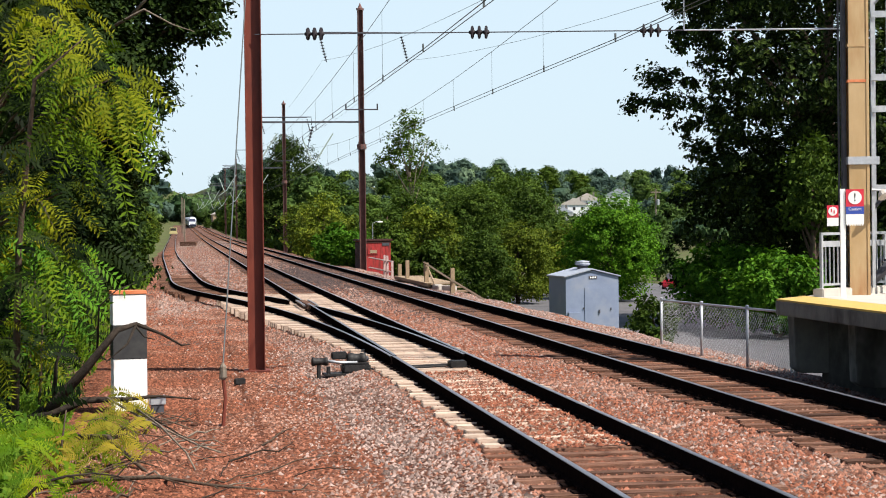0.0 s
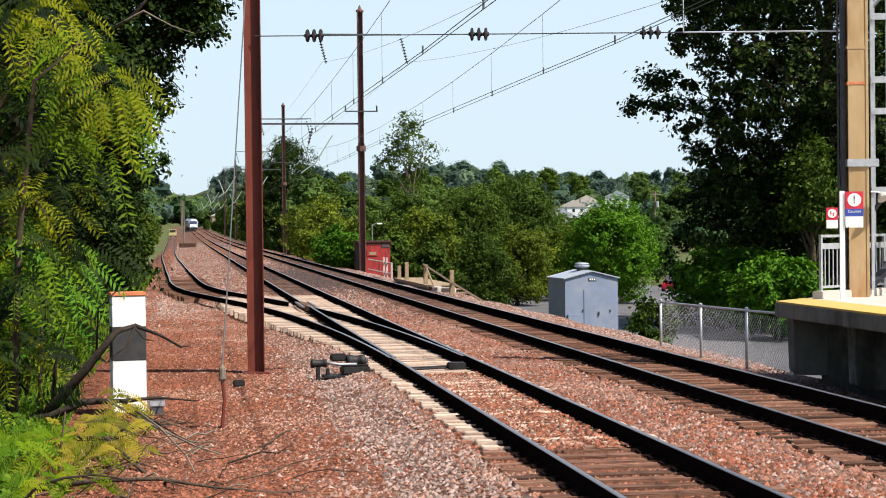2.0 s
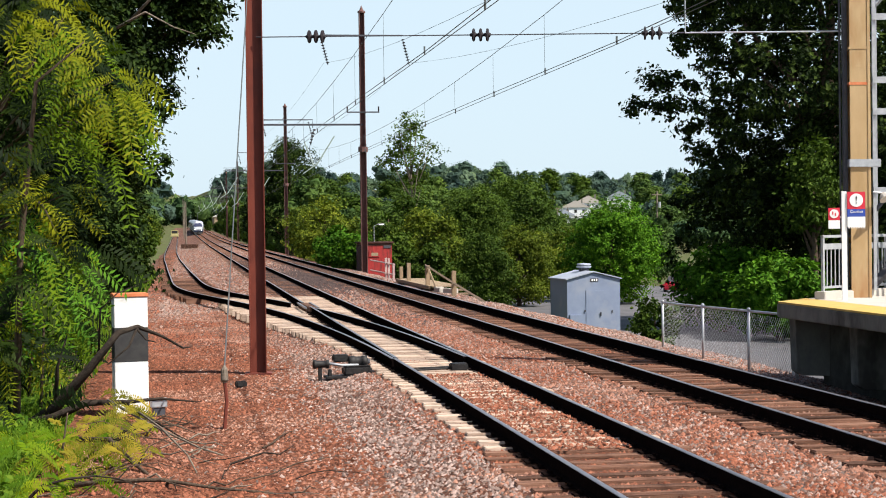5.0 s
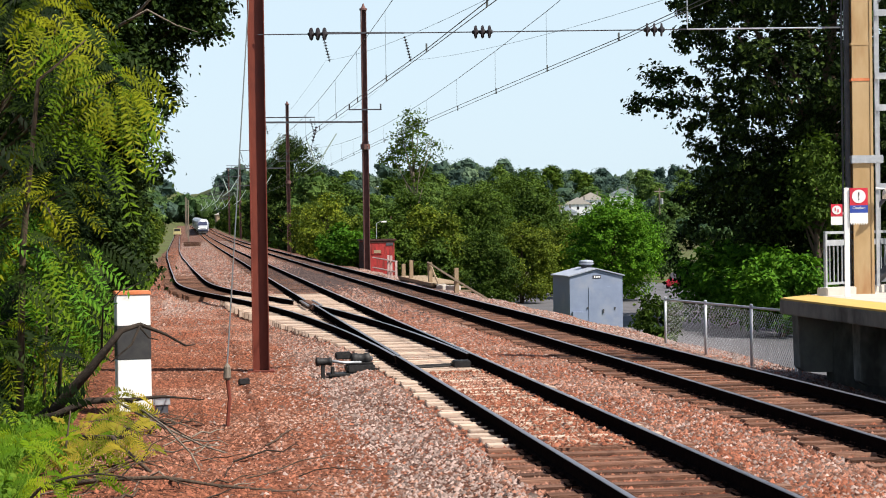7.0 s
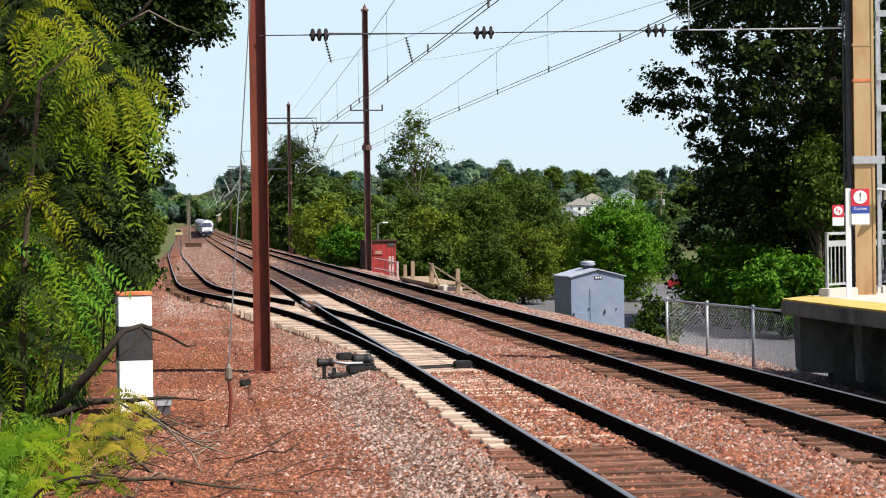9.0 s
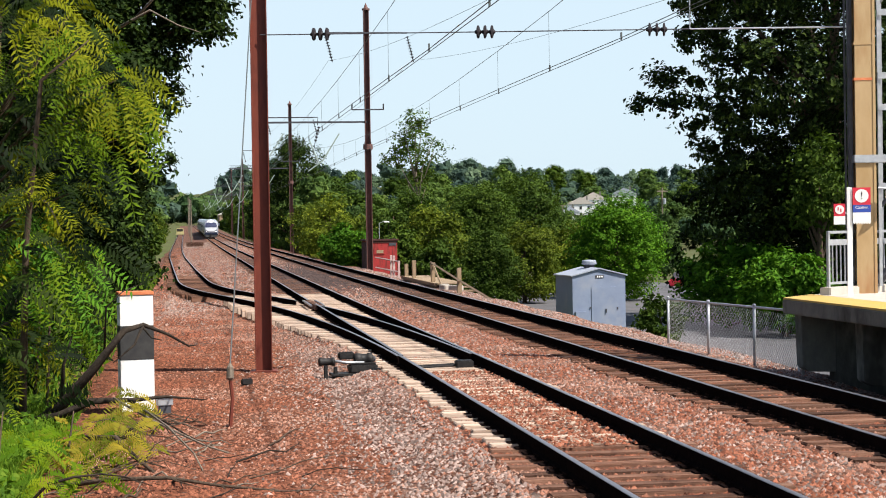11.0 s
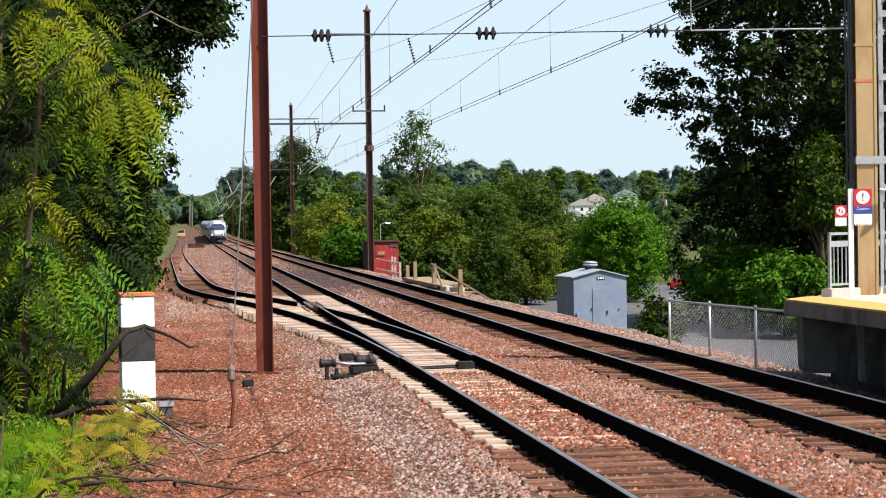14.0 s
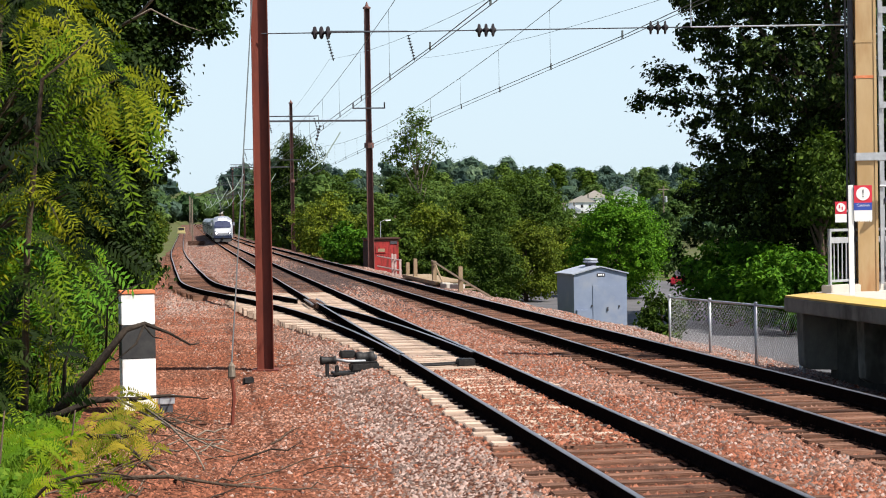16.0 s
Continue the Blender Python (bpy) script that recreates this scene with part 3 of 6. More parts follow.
def swing(y):
    """and bends a little to the left."""
    t = np.clip((np.asarray(y, float) - 195) / 347, 0, 5)
    return -0.8 * t * t


def land(x, y):
    """Height of the natural ground: bank to the left, fill slope and valley to the right, wooded hills far off."""
    x, y = np.asarray(x, float), np.asarray(y, float)
    z = -0.62 + 0.9 * smooth(-2.5, -9, x) + 2.5 * smooth(-9, -40, x)
    fall = 1.7 * smooth(11.4, 15.5, x) + 1.6 * smooth(18, 60, x) + 2.5 * smooth(60, 160, x)
    z = z - fall + rise(y) * np.exp(-((x - 5) / 50) ** 2)
    back = (y - 0.64 * x) / 2.166
    r = np.hypot(x, back)
    start = 240 + 420 * np.exp(-((x - 5) / 30) ** 2)
    wave = 1 + 0.10 * np.sin(x / 95.0) + 0.07 * np.sin(x / 41.0 + 1)
    return z + 46.5 * wave * smooth(start, start + 560, r) * smooth(-200, 150, y)


BED_X = (-4.2, -2.2, -1.0, 1.9, 2.7, 3.35, 10.3, 10.9, 12.2, 13.4)
BED_Z = (-0.70, -0.50, -0.44, -0.42, -0.36, -0.23, -0.23, -0.42, -0.47, -0.95)


def bed(x, y):
    return rise(y) + np.interp(x - swing(y), BED_X, BED_Z) + 0.03 * np.sin(x * 2.1 + y * 0.7) * np.where((x < 3.2) | (x > 10.4), 1, 0.1)


def sheet(name, xs, ys, fn, material, bend=False, **tags):
    X, Y = np.meshgrid(xs, ys)
    if bend:
        X = X + swing(Y)
    v = np.stack([X, Y, fn(X, Y)], -1).reshape(-1, 3)
    n, m = len(ys), len(xs)
    i = (np.arange(n - 1)[:, None] * m + np.arange(m - 1)).ravel()
    ob = fast_mesh(name, v, np.stack([i, i + 1, i + m + 1, i + m], 1), material, **tags)
    ob.data.polygons.foreach_set("use_smooth", [True] * len(ob.data.polygons))
    return ob


gx = np.concatenate([-np.geomspace(3000, 42, 26), np.linspace(-40, 40, 81), np.geomspace(42, 3000, 60)])
gy = np.concatenate([-np.geomspace(3000, 42, 20), np.linspace(-40, 140, 110), np.geomspace(142, 4800, 90)])
sheet("ground", gx, gy, land, "soil", label="green and brown natural ground falling to a wooded valley", category="ground", kind="structure")
bx = np.concatenate([np.linspace(-4.2, 3.3, 50), np.linspace(3.35, 10.3, 30), np.linspace(10.4, 13.4, 16)])
by = np.concatenate([np.linspace(-14, 90, 300), np.geomspace(90.5, 930, 70)])
sheet("ballast_bed", bx, by, bed, "ballast", True, label="reddish crushed stone ballast under the railway", category="ballast", kind="structure")


# ---- tracks ----
T1, T2 = 4.83, 8.815
RAIL = [(-0.07, -0.185), (0.07, -0.185), (0.07, -0.172), (0.012, -0.15), (0.012, -0.05), (0.036, -0.04), (0.036, -0.006), (-0.036, -0.006), (-0.036, -0.04), (-0.012, -0.05), (-0.012, -0.15), (-0.07, -0.172)]
HEAD = [(-0.036, -0.006), (0.036, -0.006), (0.032, 0.0), (-0.032, 0.0)]
SIDING_Y = (20.4, 31.2, 35.6, 39.8, 46.1, 52.3, 58.4, 64.3, 70.1, 76.2, 82.5, 91.0, 101.7, 118.9, 140.3, 172.4, 215.5, 280.2, 431.5, 647.9)
SIDING_X = (4.83, 4.83, 4.80, 4.70, 4.38, 3.90, 3.20, 2.25, 1.30, 0.62, 0.25, 0.05, -0.10, -0.40, -0.75, -1.30, -1.75, -2.1, -2.6, -3.0)
_sy = np.arange(18, 646, 0.5)
_sx = np.interp(_sy, SIDING_Y, SIDING_X)
_sx = np.convolve(np.pad(_sx, 11, "edge"), np.ones(23) / 23, "valid")


def siding(y):
    return float(np.interp(y, _sy, _sx))


def siding_path(off, y0, y1):
    pts = []
    for y in np.arange(y0, y1, 0.5):
        s = (siding(y + 0.4) - siding(y - 0.4)) / 0.8
        k = math.hypot(1, s)
        z = -0.01 - 0.25 * float(smooth(62, 130, y)) + float(rise(y))
        pts.append((siding(y) + off / k, y - off * s / k, z))
    return pts


def rail(owner, path):
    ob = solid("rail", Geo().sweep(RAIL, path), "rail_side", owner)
    solid("rail_head", Geo().sweep(HEAD, path), "rail_head", ob, "worn bright running surface")


G = 0.7535


def straight(x, y0, y1, z=0.0):
    ys = [y0, *range(int(y0) + 10, int(y1), 10), y1]
    return [(x + float(swing(y)), y, z + float(rise(y))) for y in ys]


track_near = thing("railway_track", "rusty main track on brown timber ties with a turnout", "railway track")
rail(track_near, straight(T1 - G, -12, 33.4))
rail(track_near, straight(T1 - G + 0.045, 33.6, 57.0))
rail(track_near, straight(T1 - G, 60.0, 930))
rail(track_near, straight(T1 + G, -12, 930))
track_far = thing("railway_track", "rusty outer main track on brown timber ties", "railway track")
rail(track_far, straight(T2 - G, -12, 930, -0.015))
rail(track_far, straight(T2 + G, -12, 930, 0.015))
track_side = thing("railway_track", "curving siding track leaving the turnout", "railway track")
rail(track_side, siding_path(-G, 33.5, 600))
rail(track_side, [(x + 0.0, y, z) for x, y, z in siding_path(G - 0.03, 33.6, 57.0)])
rail(track_side, siding_path(G, 60, 600))

tie_mesh = Geo().box((0, 0, -0.30), (2.6, 0.23, 0.22)).mesh("tie", bevel=0.012)
tie_mesh.materials.append(M["tie"])
rt = random.Random(4)


def lay(owner, x, y, turn=0.0, pale=False, length=1.0, z=0.0, off=0.0):
    if pale:
        key = "pale%.2f" % length
        if key not in PALE:
            PALE[key] = Geo().box((0, 0, -0.30), (2.6 * length, 0.24, 0.235)).mesh("tie", bevel=0.012)
            PALE[key].materials.append(M["tie_pale"])
        me = PALE[key]
    else:
        me = tie_mesh
    ob = new("tie", me)
    ob.parent = owner
    ob.matrix_basis = pose(x + off + float(swing(y)) + rt.uniform(-0.06, 0.06), y + rt.uniform(-0.04, 0.04), z + float(rise(y)) + rt.uniform(-0.02, 0.008), rt.uniform(-1, 1), 0, turn + rt.uniform(-1.2, 1.2))


PALE = {}
g = Geo().box((0, 0, -0.184), (0.36, 0.18, 0.018))
for x in (-0.10, 0.10):
    for yy in (-0.06, 0.06):
        g.box((x, yy, -0.165), (0.035, 0.022, 0.05))
plate_mesh = g.mesh("tie_plate")
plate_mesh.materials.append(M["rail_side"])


def plates(owner, x, y, z=0.0):
    for off in (-G, G):
        ob = new("tie_plate", plate_mesh)
        ob.parent = owner
        ob.matrix_basis = pose(x + off, y, z + 0.004)


y = 8.0
while y < 152:
    if y < 20.6 or y > 70:
        lay(track_near, T1, y)
    else:
        wide = 0.92 + 0.9 * float(smooth(34, 66, y))
        wide = round(wide, 2)
        lay(track_near, T1, y, 0, True, wide, 0.005, -1.3 * (wide - 0.92))
    lay(track_far, T2, y + 0.17)
    if 13 < y < 72:
        plates(track_far, T2, y + 0.17)
        if not 56 < y < 61:
            plates(track_near, T1, y)
    y += 0.50
y = 70.4
while y < 195:
    s = (siding(y + 0.5) - siding(y - 0.5))
    lay(track_side, siding(y), y, -math.degrees(math.atan(s)), z=-0.01 - 0.25 * float(smooth(62, 130, y)))
    y += 0.55
far = Geo()
y = 152.0
while y < 700:
    for x in (T1, T2):
        far.box((x + float(swing(y)), y, -0.30 + float(rise(y))), (2.6, 0.23, 0.22))
    y += 0.5
solid("far_tie", far, "tie", track_near, kind="stuff")


# ---- masts and overhead line ----
def h_mast(name, label, place, height, wide, deep, material, turn=0.0, lean=0.0):
    """A rolled steel mast of H section, its web towards the viewer."""
    ob = thing(name, label, "catenary mast", place, turn)
    g = Geo()
    g.box((0, 0, height / 2 - 0.3), (wide - 0.03, 0.02, height))
    solid("web", g, material, ob)
    for s in (-1, 1):
        solid("flange", Geo().box((s * (wide / 2 - 0.011), 0, height / 2 - 0.3), (0.022, deep, height)), material, ob, bevel=0.004)
    return ob


red_mast = h_mast("catenary_mast", "tall red oxide steel H section mast", (1.46, 35.16, -0.42), 14, 0.345, 0.30, "pole_red", -3)
solid("base_plate", Geo().box((0, 0, 0.03), (0.55, 0.5, 0.06)), "pole_red", red_mast, bevel=0.01)


def lattice_mast(place, height, r, arm_x, arm_z, bar_z=None):
    """A tapering weathered steel mast with caps, cross arm and insulator strings."""
    ob = thing("catenary_mast", "tall weathered dark steel mast with cross arms", "catenary mast", place, group="masts beside the outer track")
    shaft = solid("shaft", Geo().box((0, 0.1, height / 2 - 0.3), (r * 1.5, 0.03, height + 0.6)), "pole_dark", ob)
    for s in (-1, 1):
        g = Geo()
        for z0, z1, k in ((-0.6, height * 0.5, 1.0), (height * 0.5, height, 0.84)):
            g.box((s * r * 0.78 * k, 0, (z0 + z1) / 2), (0.05, r * 1.7, z1 - z0))
        solid("flange", g, "pole_dark", shaft, bevel=0.006)
    solid("collar", Geo().tube([(0, 0, height * 0.47), (0, 0, height * 0.49)], r * 1.35, 10), "pole_dark", ob)
    solid("cap", Geo().lathe((0, 0, height), (0, 0, 1), [(0, r * 1.1), (0.12, r * 1.1), (0.18, r * 0.6), (0.5, 0.02)], 8), "pole_dark", ob)
    solid("cross_arm", Geo().box((0, -r, arm_z), (arm_x * 2, 0.09, 0.1)), "steel_dark", ob)
    solid("short_arm", Geo().box((0, -r, arm_z - 5.35), (2.3, 0.08, 0.09)), "steel_dark", ob)
    for s in (-1, 1):
        solid("pin", Geo().tube([(s * 1.1, -r, arm_z - 5.35), (s * 1.1, -r, arm_z - 4.95)], 0.05, 6), "porcelain", ob)
        g = Geo()
        for k in range(9):
            x, z = s * arm_x + 0.05 * k, arm_z - 0.25 - 0.2 * k
            g.lathe((x, -r, z), (0.2, 0, -1), [(0, 0.03), (0.04, 0.13), (0.07, 0.12), (0.1, 0.03), (0.2, 0.03)], 8)
        solid("insulator_string", g, "porcelain", ob)
    return ob


def bracket(ob, z, reach, r):
    """A cantilever over both tracks with a tie rod and drop posts."""
    solid("bracket_arm", Geo().box((-reach / 2, 0, z + 0.1), (reach, 0.1, 0.13)), "steel_dark", ob, bevel=0.01)
    solid("tie_rod", Geo().tube([(-3.5, 0, z - 0.1), (-3.5, 0, z + 0.45), (-reach, 0, z + 0.45)], 0.035, 6), "steel_dark", ob)
    for x, h in ((-3.4, 1.9), (-7.3, 1.7)):
        g = Geo()
        for k in range(5):
            g.lathe((x - 0.06 * k, 0, z - 0.2 - 0.22 * k), (-0.2, 0, -1), [(0, 0.03), (0.05, 0.11), (0.1, 0.1), (0.13, 0.03), (0.22, 0.03)], 8)
        g.tube([(x - 0.3, 0, z - 1.3), (x - 0.5, 0, z - h - 0.6)], 0.02, 5)
        solid("hanger_insulator", g, "porcelain", ob)
    for x in (-3.5, -7.4):
        foot = Vector((x - 0.7, 0.05, z - 3.3))
        arm = solid("steady_arm", Geo().tube([foot, foot + Vector((1.0, 0, 0.7)), foot + Vector((2.2, 0, 2.6))], [0.035, 0.06, 0.05], 6), "insulator_pale", ob, "pale green glazed steady arm")
        solid("stay_arm", Geo().tube([foot + Vector((0.75, 0, 0.5)), foot + Vector((0.1, 0, 2.2))], [0.06, 0.05], 6), "insulator_pale", arm)


MASTS = [(12.42 + float(swing(y)), y, -0.7 + float(rise(y))) for y in (118.6, 210.4, 302.0, 394.0, 486.0)]
for i, p in enumerate(MASTS):
    mast = lattice_mast(p, 18.35, 0.25, 2.85, 16.75)
    bracket(mast, 10.45, 7.6, 0.25)


def wire(name, label, pts, r=0.011):
    g = Geo().tube(pts, r, 5, cap=False)
    return solid(name, g, "wire", None, label, "wire")


def sag(a, b, drop, n=12):
    a, b = Vector(a), Vector(b)
    return [a.lerp(b, i / n) - Vector((0, 0, drop * 4 * (i / n) * (1 - i / n))) for i in range(n + 1)]


# supports along the line: the span over the platform end and the masts beyond
STOPS = [-57.0, 34.0, 118.6, 210.4, 302.0, 394.0, 486.0]
for x in (T1, T2):
    contact, mess, drops = [], [], []
    zc = 6.06 if x < 6 else 6.29
    for a, b in zip(STOPS, STOPS[1:]):
        contact += sag((x + float(swing(a)), a, zc + float(rise(a))), (x + float(swing(b)), b, zc + float(rise(b))), -0.08 if x > 6 else -0.03)
        m_ = sag((x + float(swing(a)), a, 8.08 + float(rise(a))), (x + float(swing(b)), b, 8.08 + float(rise(b))), 1.0)
        mess += m_
        for k in range(1, 12):
            y = a + (b - a) * k / 12
            if y < 200:
                drops.append(Geo().tube([(x, y, m_[k].z), (x, y, zc + 0.12)], 0.004, 4, cap=False))
    ob = wire("contact_wire", "thin dark contact wire hung over the track", contact, 0.008)
    for g in drops:
        solid("dropper", g, "wire", ob)
    aux = []
    for a, b in zip(STOPS, STOPS[1:]):
        aux += sag((x + float(swing(a)), a, zc + 0.06 + float(rise(a))), (x + float(swing(b)), b, zc + 0.06 + float(rise(b))), -0.14)
    solid("auxiliary_wire", Geo().tube(aux, 0.009, 5, cap=False), "wire", ob)
    for y in np.arange(20, 120, 7.0):
        solid("clamp", Geo().box((x, y, zc + 0.09), (0.03, 0.05, 0.16)), "wire", ob)
    wire("messenger_wire", "sagging messenger wire above the track", mess, 0.008)
for x in (9.35, 15.25):
    pts = []
    for a, b in zip(STOPS[1:], STOPS[2:]):
        pts += sag((x + 0.4, a, 14.15 if a > 40 else 9.1), (x + 0.4, b, 14.15), 0.6)
    wire("feeder_wire", "high feeder wire between masts", pts, 0.008)

SPAN_A, SPAN_B = Vector((1.5, 35.06, 6.52)), Vector((12.45, 30.75, 6.2))
span = solid("cross_span", Geo().tube([SPAN_A, SPAN_B], 0.012, 5), "steel_dark", None, "thin steel span wire with insulators across the tracks", "span wire")
ax = (SPAN_B - SPAN_A).normalized()
for k in (0.108, 0.398, 0.687):
    c = SPAN_A.lerp(SPAN_B, k)
    g = Geo()
    for j in (-1, 0, 1):
        g.lathe(c + ax * (0.14 * j - 0.06), ax, [(0, 0.03), (0.045, 0.05), (0.055, 0.13), (0.08, 0.13), (0.095, 0.06), (0.13, 0.03)], 12)
    solid("insulator", g, "porcelain", span, "stack of brown porcelain discs")


hang = SPAN_A.lerp(SPAN_B, 0.742)
solid("span_hanger", Geo().tube([hang, hang + Vector((0, 0, 1.6))], 0.012, 5), "steel_grey", span)
solid("lower_span", Geo().tube([hang, SPAN_B], 0.016, 5), "steel_grey", span)


# ---- platform: its end runs off at a slant ----
def slab(y_in, x0, x1, z0, z1):
    """A plate from x0 to x1 whose far end follows the slant, drawn in by y_in."""
    pts = [(x0, -25.0), (x1, -25.0), (x1, END(x1) - y_in), (12.2 if x1 > 12.2 > x0 else (x0 + x1) / 2, END(12.2 if x1 > 12.2 > x0 else (x0 + x1) / 2) - y_in), (x0, END(x0) - y_in)]
    n = len(pts)
    return Geo().add([(x, y, z) for z in (z0, z1) for x, y in pts], [tuple(range(n - 1, -1, -1)), tuple(range(n, 2 * n))] + [(i, (i + 1) % n, n + (i + 1) % n, n + i) for i in range(n)])


def END(x):
    return 29.45 + 1.15 * (min(x, 12.2) - 10.55) + 0.64 * max(x - 12.2, 0)


platform = thing("station_platform", "high concrete platform with yellow tactile edge", "platform", kind="structure")
solid("slab", slab(0, 10.55, 18.0, 0.88, 1.135), "concrete", platform, bevel=0.02)
solid("walkway", slab(0.05, 11.5, 17.95, 1.13, 1.155), "concrete_pale", platform)
solid("tactile_edge", slab(0.03, 10.57, 11.495, 1.13, 1.165), "yellow", platform, "yellow tactile warning strip")
for y in (29.75, 26.9, 24.0, 21.0, 18.0, 15.0):
    g = Geo().add([(px_, y + dy, z) for dy in (-0.17, 0.17) for px_, z in ((10.95, 0.88), (10.98, -0.12), (11.1, -0.2), (11.62, -0.22), (11.62, 0.88))],
                  [(0, 1, 2, 3, 4), (9, 8, 7, 6, 5), (0, 5, 6, 1), (1, 6, 7, 2), (2, 7, 8, 3), (3, 8, 9, 4), (4, 9, 5, 0)])
    solid("bracket", g, "concrete", platform, bevel=0.015)
# dark wall colour stands in for the shade behind the brackets
solid("foundation_wall", Geo().box((11.85, 2.4, 0.1), (0.5, 55.0, 1.56)), "concrete_shaded", platform)
solid("end_wall", Geo().box((14.4, 31.2, 0.1), (5.8, 0.4, 1.56), 32), "concrete", platform)
solid("kerb", Geo().box((14.15, 31.75, 1.22), (6.0, 0.24, 0.16), 32.6), "concrete_pale", platform, bevel=0.015)

# ---- blue-grey equipment house ----
shed = thing("equipment_shed", "blue-grey steel equipment shed with shallow gabled roof", "shed", (17.25, 72.55, -2.23), 4.6)
w, d, h, rise_ = 2.38, 2.47, 2.49, 0.285
g = Geo().add([(-w / 2, -d / 2, 0), (w / 2, -d / 2, 0), (w / 2, d / 2, 0), (-w / 2, d / 2, 0), (-w / 2, -d / 2, h), (w / 2, -d / 2, h), (w / 2, d / 2, h), (-w / 2, d / 2, h), (0, -d / 2, h + rise_), (0, d / 2, h + rise_)],
              [(0, 1, 5, 8, 4), (1, 2, 6, 5), (2, 3, 7, 9, 6), (3, 0, 4, 7), (0, 3, 2, 1), (4, 8, 9, 7), (8, 5, 6, 9)])
solid("body", g, "shed_blue", shed)
for sgn in (-1, 1):
    t0, t1 = (0, -d / 2 - 0.08, h + rise_ + 0.03), (sgn * (w / 2 + 0.08), -d / 2 - 0.08, h - 0.0)
    g = Geo().add([(t0[0], t0[1], t0[2]), t1, (t1[0], d / 2 + 0.08, t1[2]), (0, d / 2 + 0.08, t0[2])] + [(t0[0], t0[1], t0[2] + 0.05), (t1[0], t1[1], t1[2] + 0.05), (t1[0], d / 2 + 0.08, t1[2] + 0.05), (0, d / 2 + 0.08, t0[2] + 0.05)],
                  [(0, 1, 2, 3), (7, 6, 5, 4), (0, 4, 5, 1), (1, 5, 6, 2), (2, 6, 7, 3), (3, 7, 4, 0)])
    solid("roof_panel", g, "roof_grey", shed)
vent = solid("roof_vent", Geo().box((0, 0.1, h + rise_ + 0.1), (0.36, 0.36, 0.24)), "steel_dark", shed, "grey roof ventilator")
solid("vent_hood", Geo().lathe((0, 0.1, h + rise_ + 0.2), (0, 0, 1), [(-0.02, 0.2), (0.0, 0.32), (0.06, 0.34), (0.1, 0.26), (0.12, 0.32), (0.17, 0.3), (0.2, 0.05)], 14), "roof_grey", vent)
solid("door", Geo().box((0.22, -d / 2 - 0.012, 1.05), (1.15, 0.03, 1.95)), "shed_blue", shed, bevel=0.006)
solid("door_handle", Geo().box((0.3, -d / 2 - 0.05, 1.0), (0.05, 0.06, 0.16)), "steel_dark", shed)
solid("hasp", Geo().box((0.82, -d / 2 - 0.03, 1.1), (0.05, 0.05, 0.1)), "steel_dark", shed)
solid("hinge", Geo().box((-0.4, -d / 2 - 0.03, 1.15), (0.05, 0.04, 0.07)), "steel_dark", shed)
solid("connection_box", Geo().box((-0.86, -d / 2 - 0.07, 0.78), (0.5, 0.14, 0.42)), "shed_blue", shed, bevel=0.01)
plate = solid("number_plate", Geo().box((0.03, -d / 2 - 0.008, h - 0.02), (0.36, 0.02, 0.13)), "sign_ink", shed, "small dark plate with pale bars")
for i in range(3):
    solid("bar", Geo().box((-0.07 + 0.1 * i, -d / 2 - 0.022, h - 0.02), (0.06, 0.01, 0.07)), "sign_white", plate)


# ---- switch machine, marker post, guy, small line-side things ----
machine = thing("switch_machine", "black cast iron switch machine on timbers beside the turnout", "switch machine", (3.0, 32.97, -0.40), 4)
solid("bed_plate", Geo().box((0.12, 0, 0.10), (0.95, 0.42, 0.05)), "black_iron", machine, bevel=0.01)
solid("gear_head", Geo().lathe((-0.60, -0.1, 0.36), (1, 0, 0), [(0, 0.05), (0.01, 0.085), (0.05, 0.09), (0.07, 0.07), (0.25, 0.07), (0.27, 0.085), (0.31, 0.085), (0.32, 0.04)], 14), "black_iron", machine, smooth=True)
for x, h in ((-0.46, 0.32), (-0.27, 0.28)):
    solid("leg", Geo().box((x, -0.1, h / 2 - 0.04), (0.07, 0.09, h + 0.04)), "black_iron", machine, bevel=0.012)
solid("torque_pipe", Geo().tube([(-0.29, -0.1, 0.37), (-0.05, -0.1, 0.33), (0.3, -0.06, 0.32)], 0.028, 8), "steel_grey", machine, "worn bare steel pipe", smooth=True)
solid("terminal_box", Geo().box((-0.02, 0.16, 0.45), (0.30, 0.22, 0.14)), "black_iron", machine, bevel=0.02)
motor = solid("motor", Geo().lathe((0.12, 0.05, 0.38), (1, 0, 0), [(0, 0.09), (0.02, 0.115), (0.12, 0.12), (0.13, 0.105), (0.26, 0.105), (0.27, 0.12), (0.36, 0.115), (0.38, 0.06)], 14), "black_iron", machine, smooth=True)
solid("end_cap", Geo().lathe((0.50, 0.05, 0.38), (1, 0, 0), [(0, 0.06), (0.03, 0.055), (0.05, 0.02)], 10), "steel_dark", motor)
solid("gear_case", Geo().box((0.28, 0.0, 0.21), (0.55, 0.34, 0.17)), "black_iron", machine, bevel=0.03)
solid("lid", Geo().box((0.28, 0.0, 0.305), (0.48, 0.30, 0.025)), "black_iron", machine, bevel=0.008)
solid("hand_lever", Geo().tube([(-0.02, -0.28, 0.04), (0.2, -0.26, 0.1), (0.52, -0.22, 0.17)], 0.022, 8), "steel_grey", machine, "long bare steel hand lever")
solid("lever_socket", Geo().box((0.54, -0.2, 0.15), (0.12, 0.1, 0.14)), "black_iron", machine, bevel=0.015)
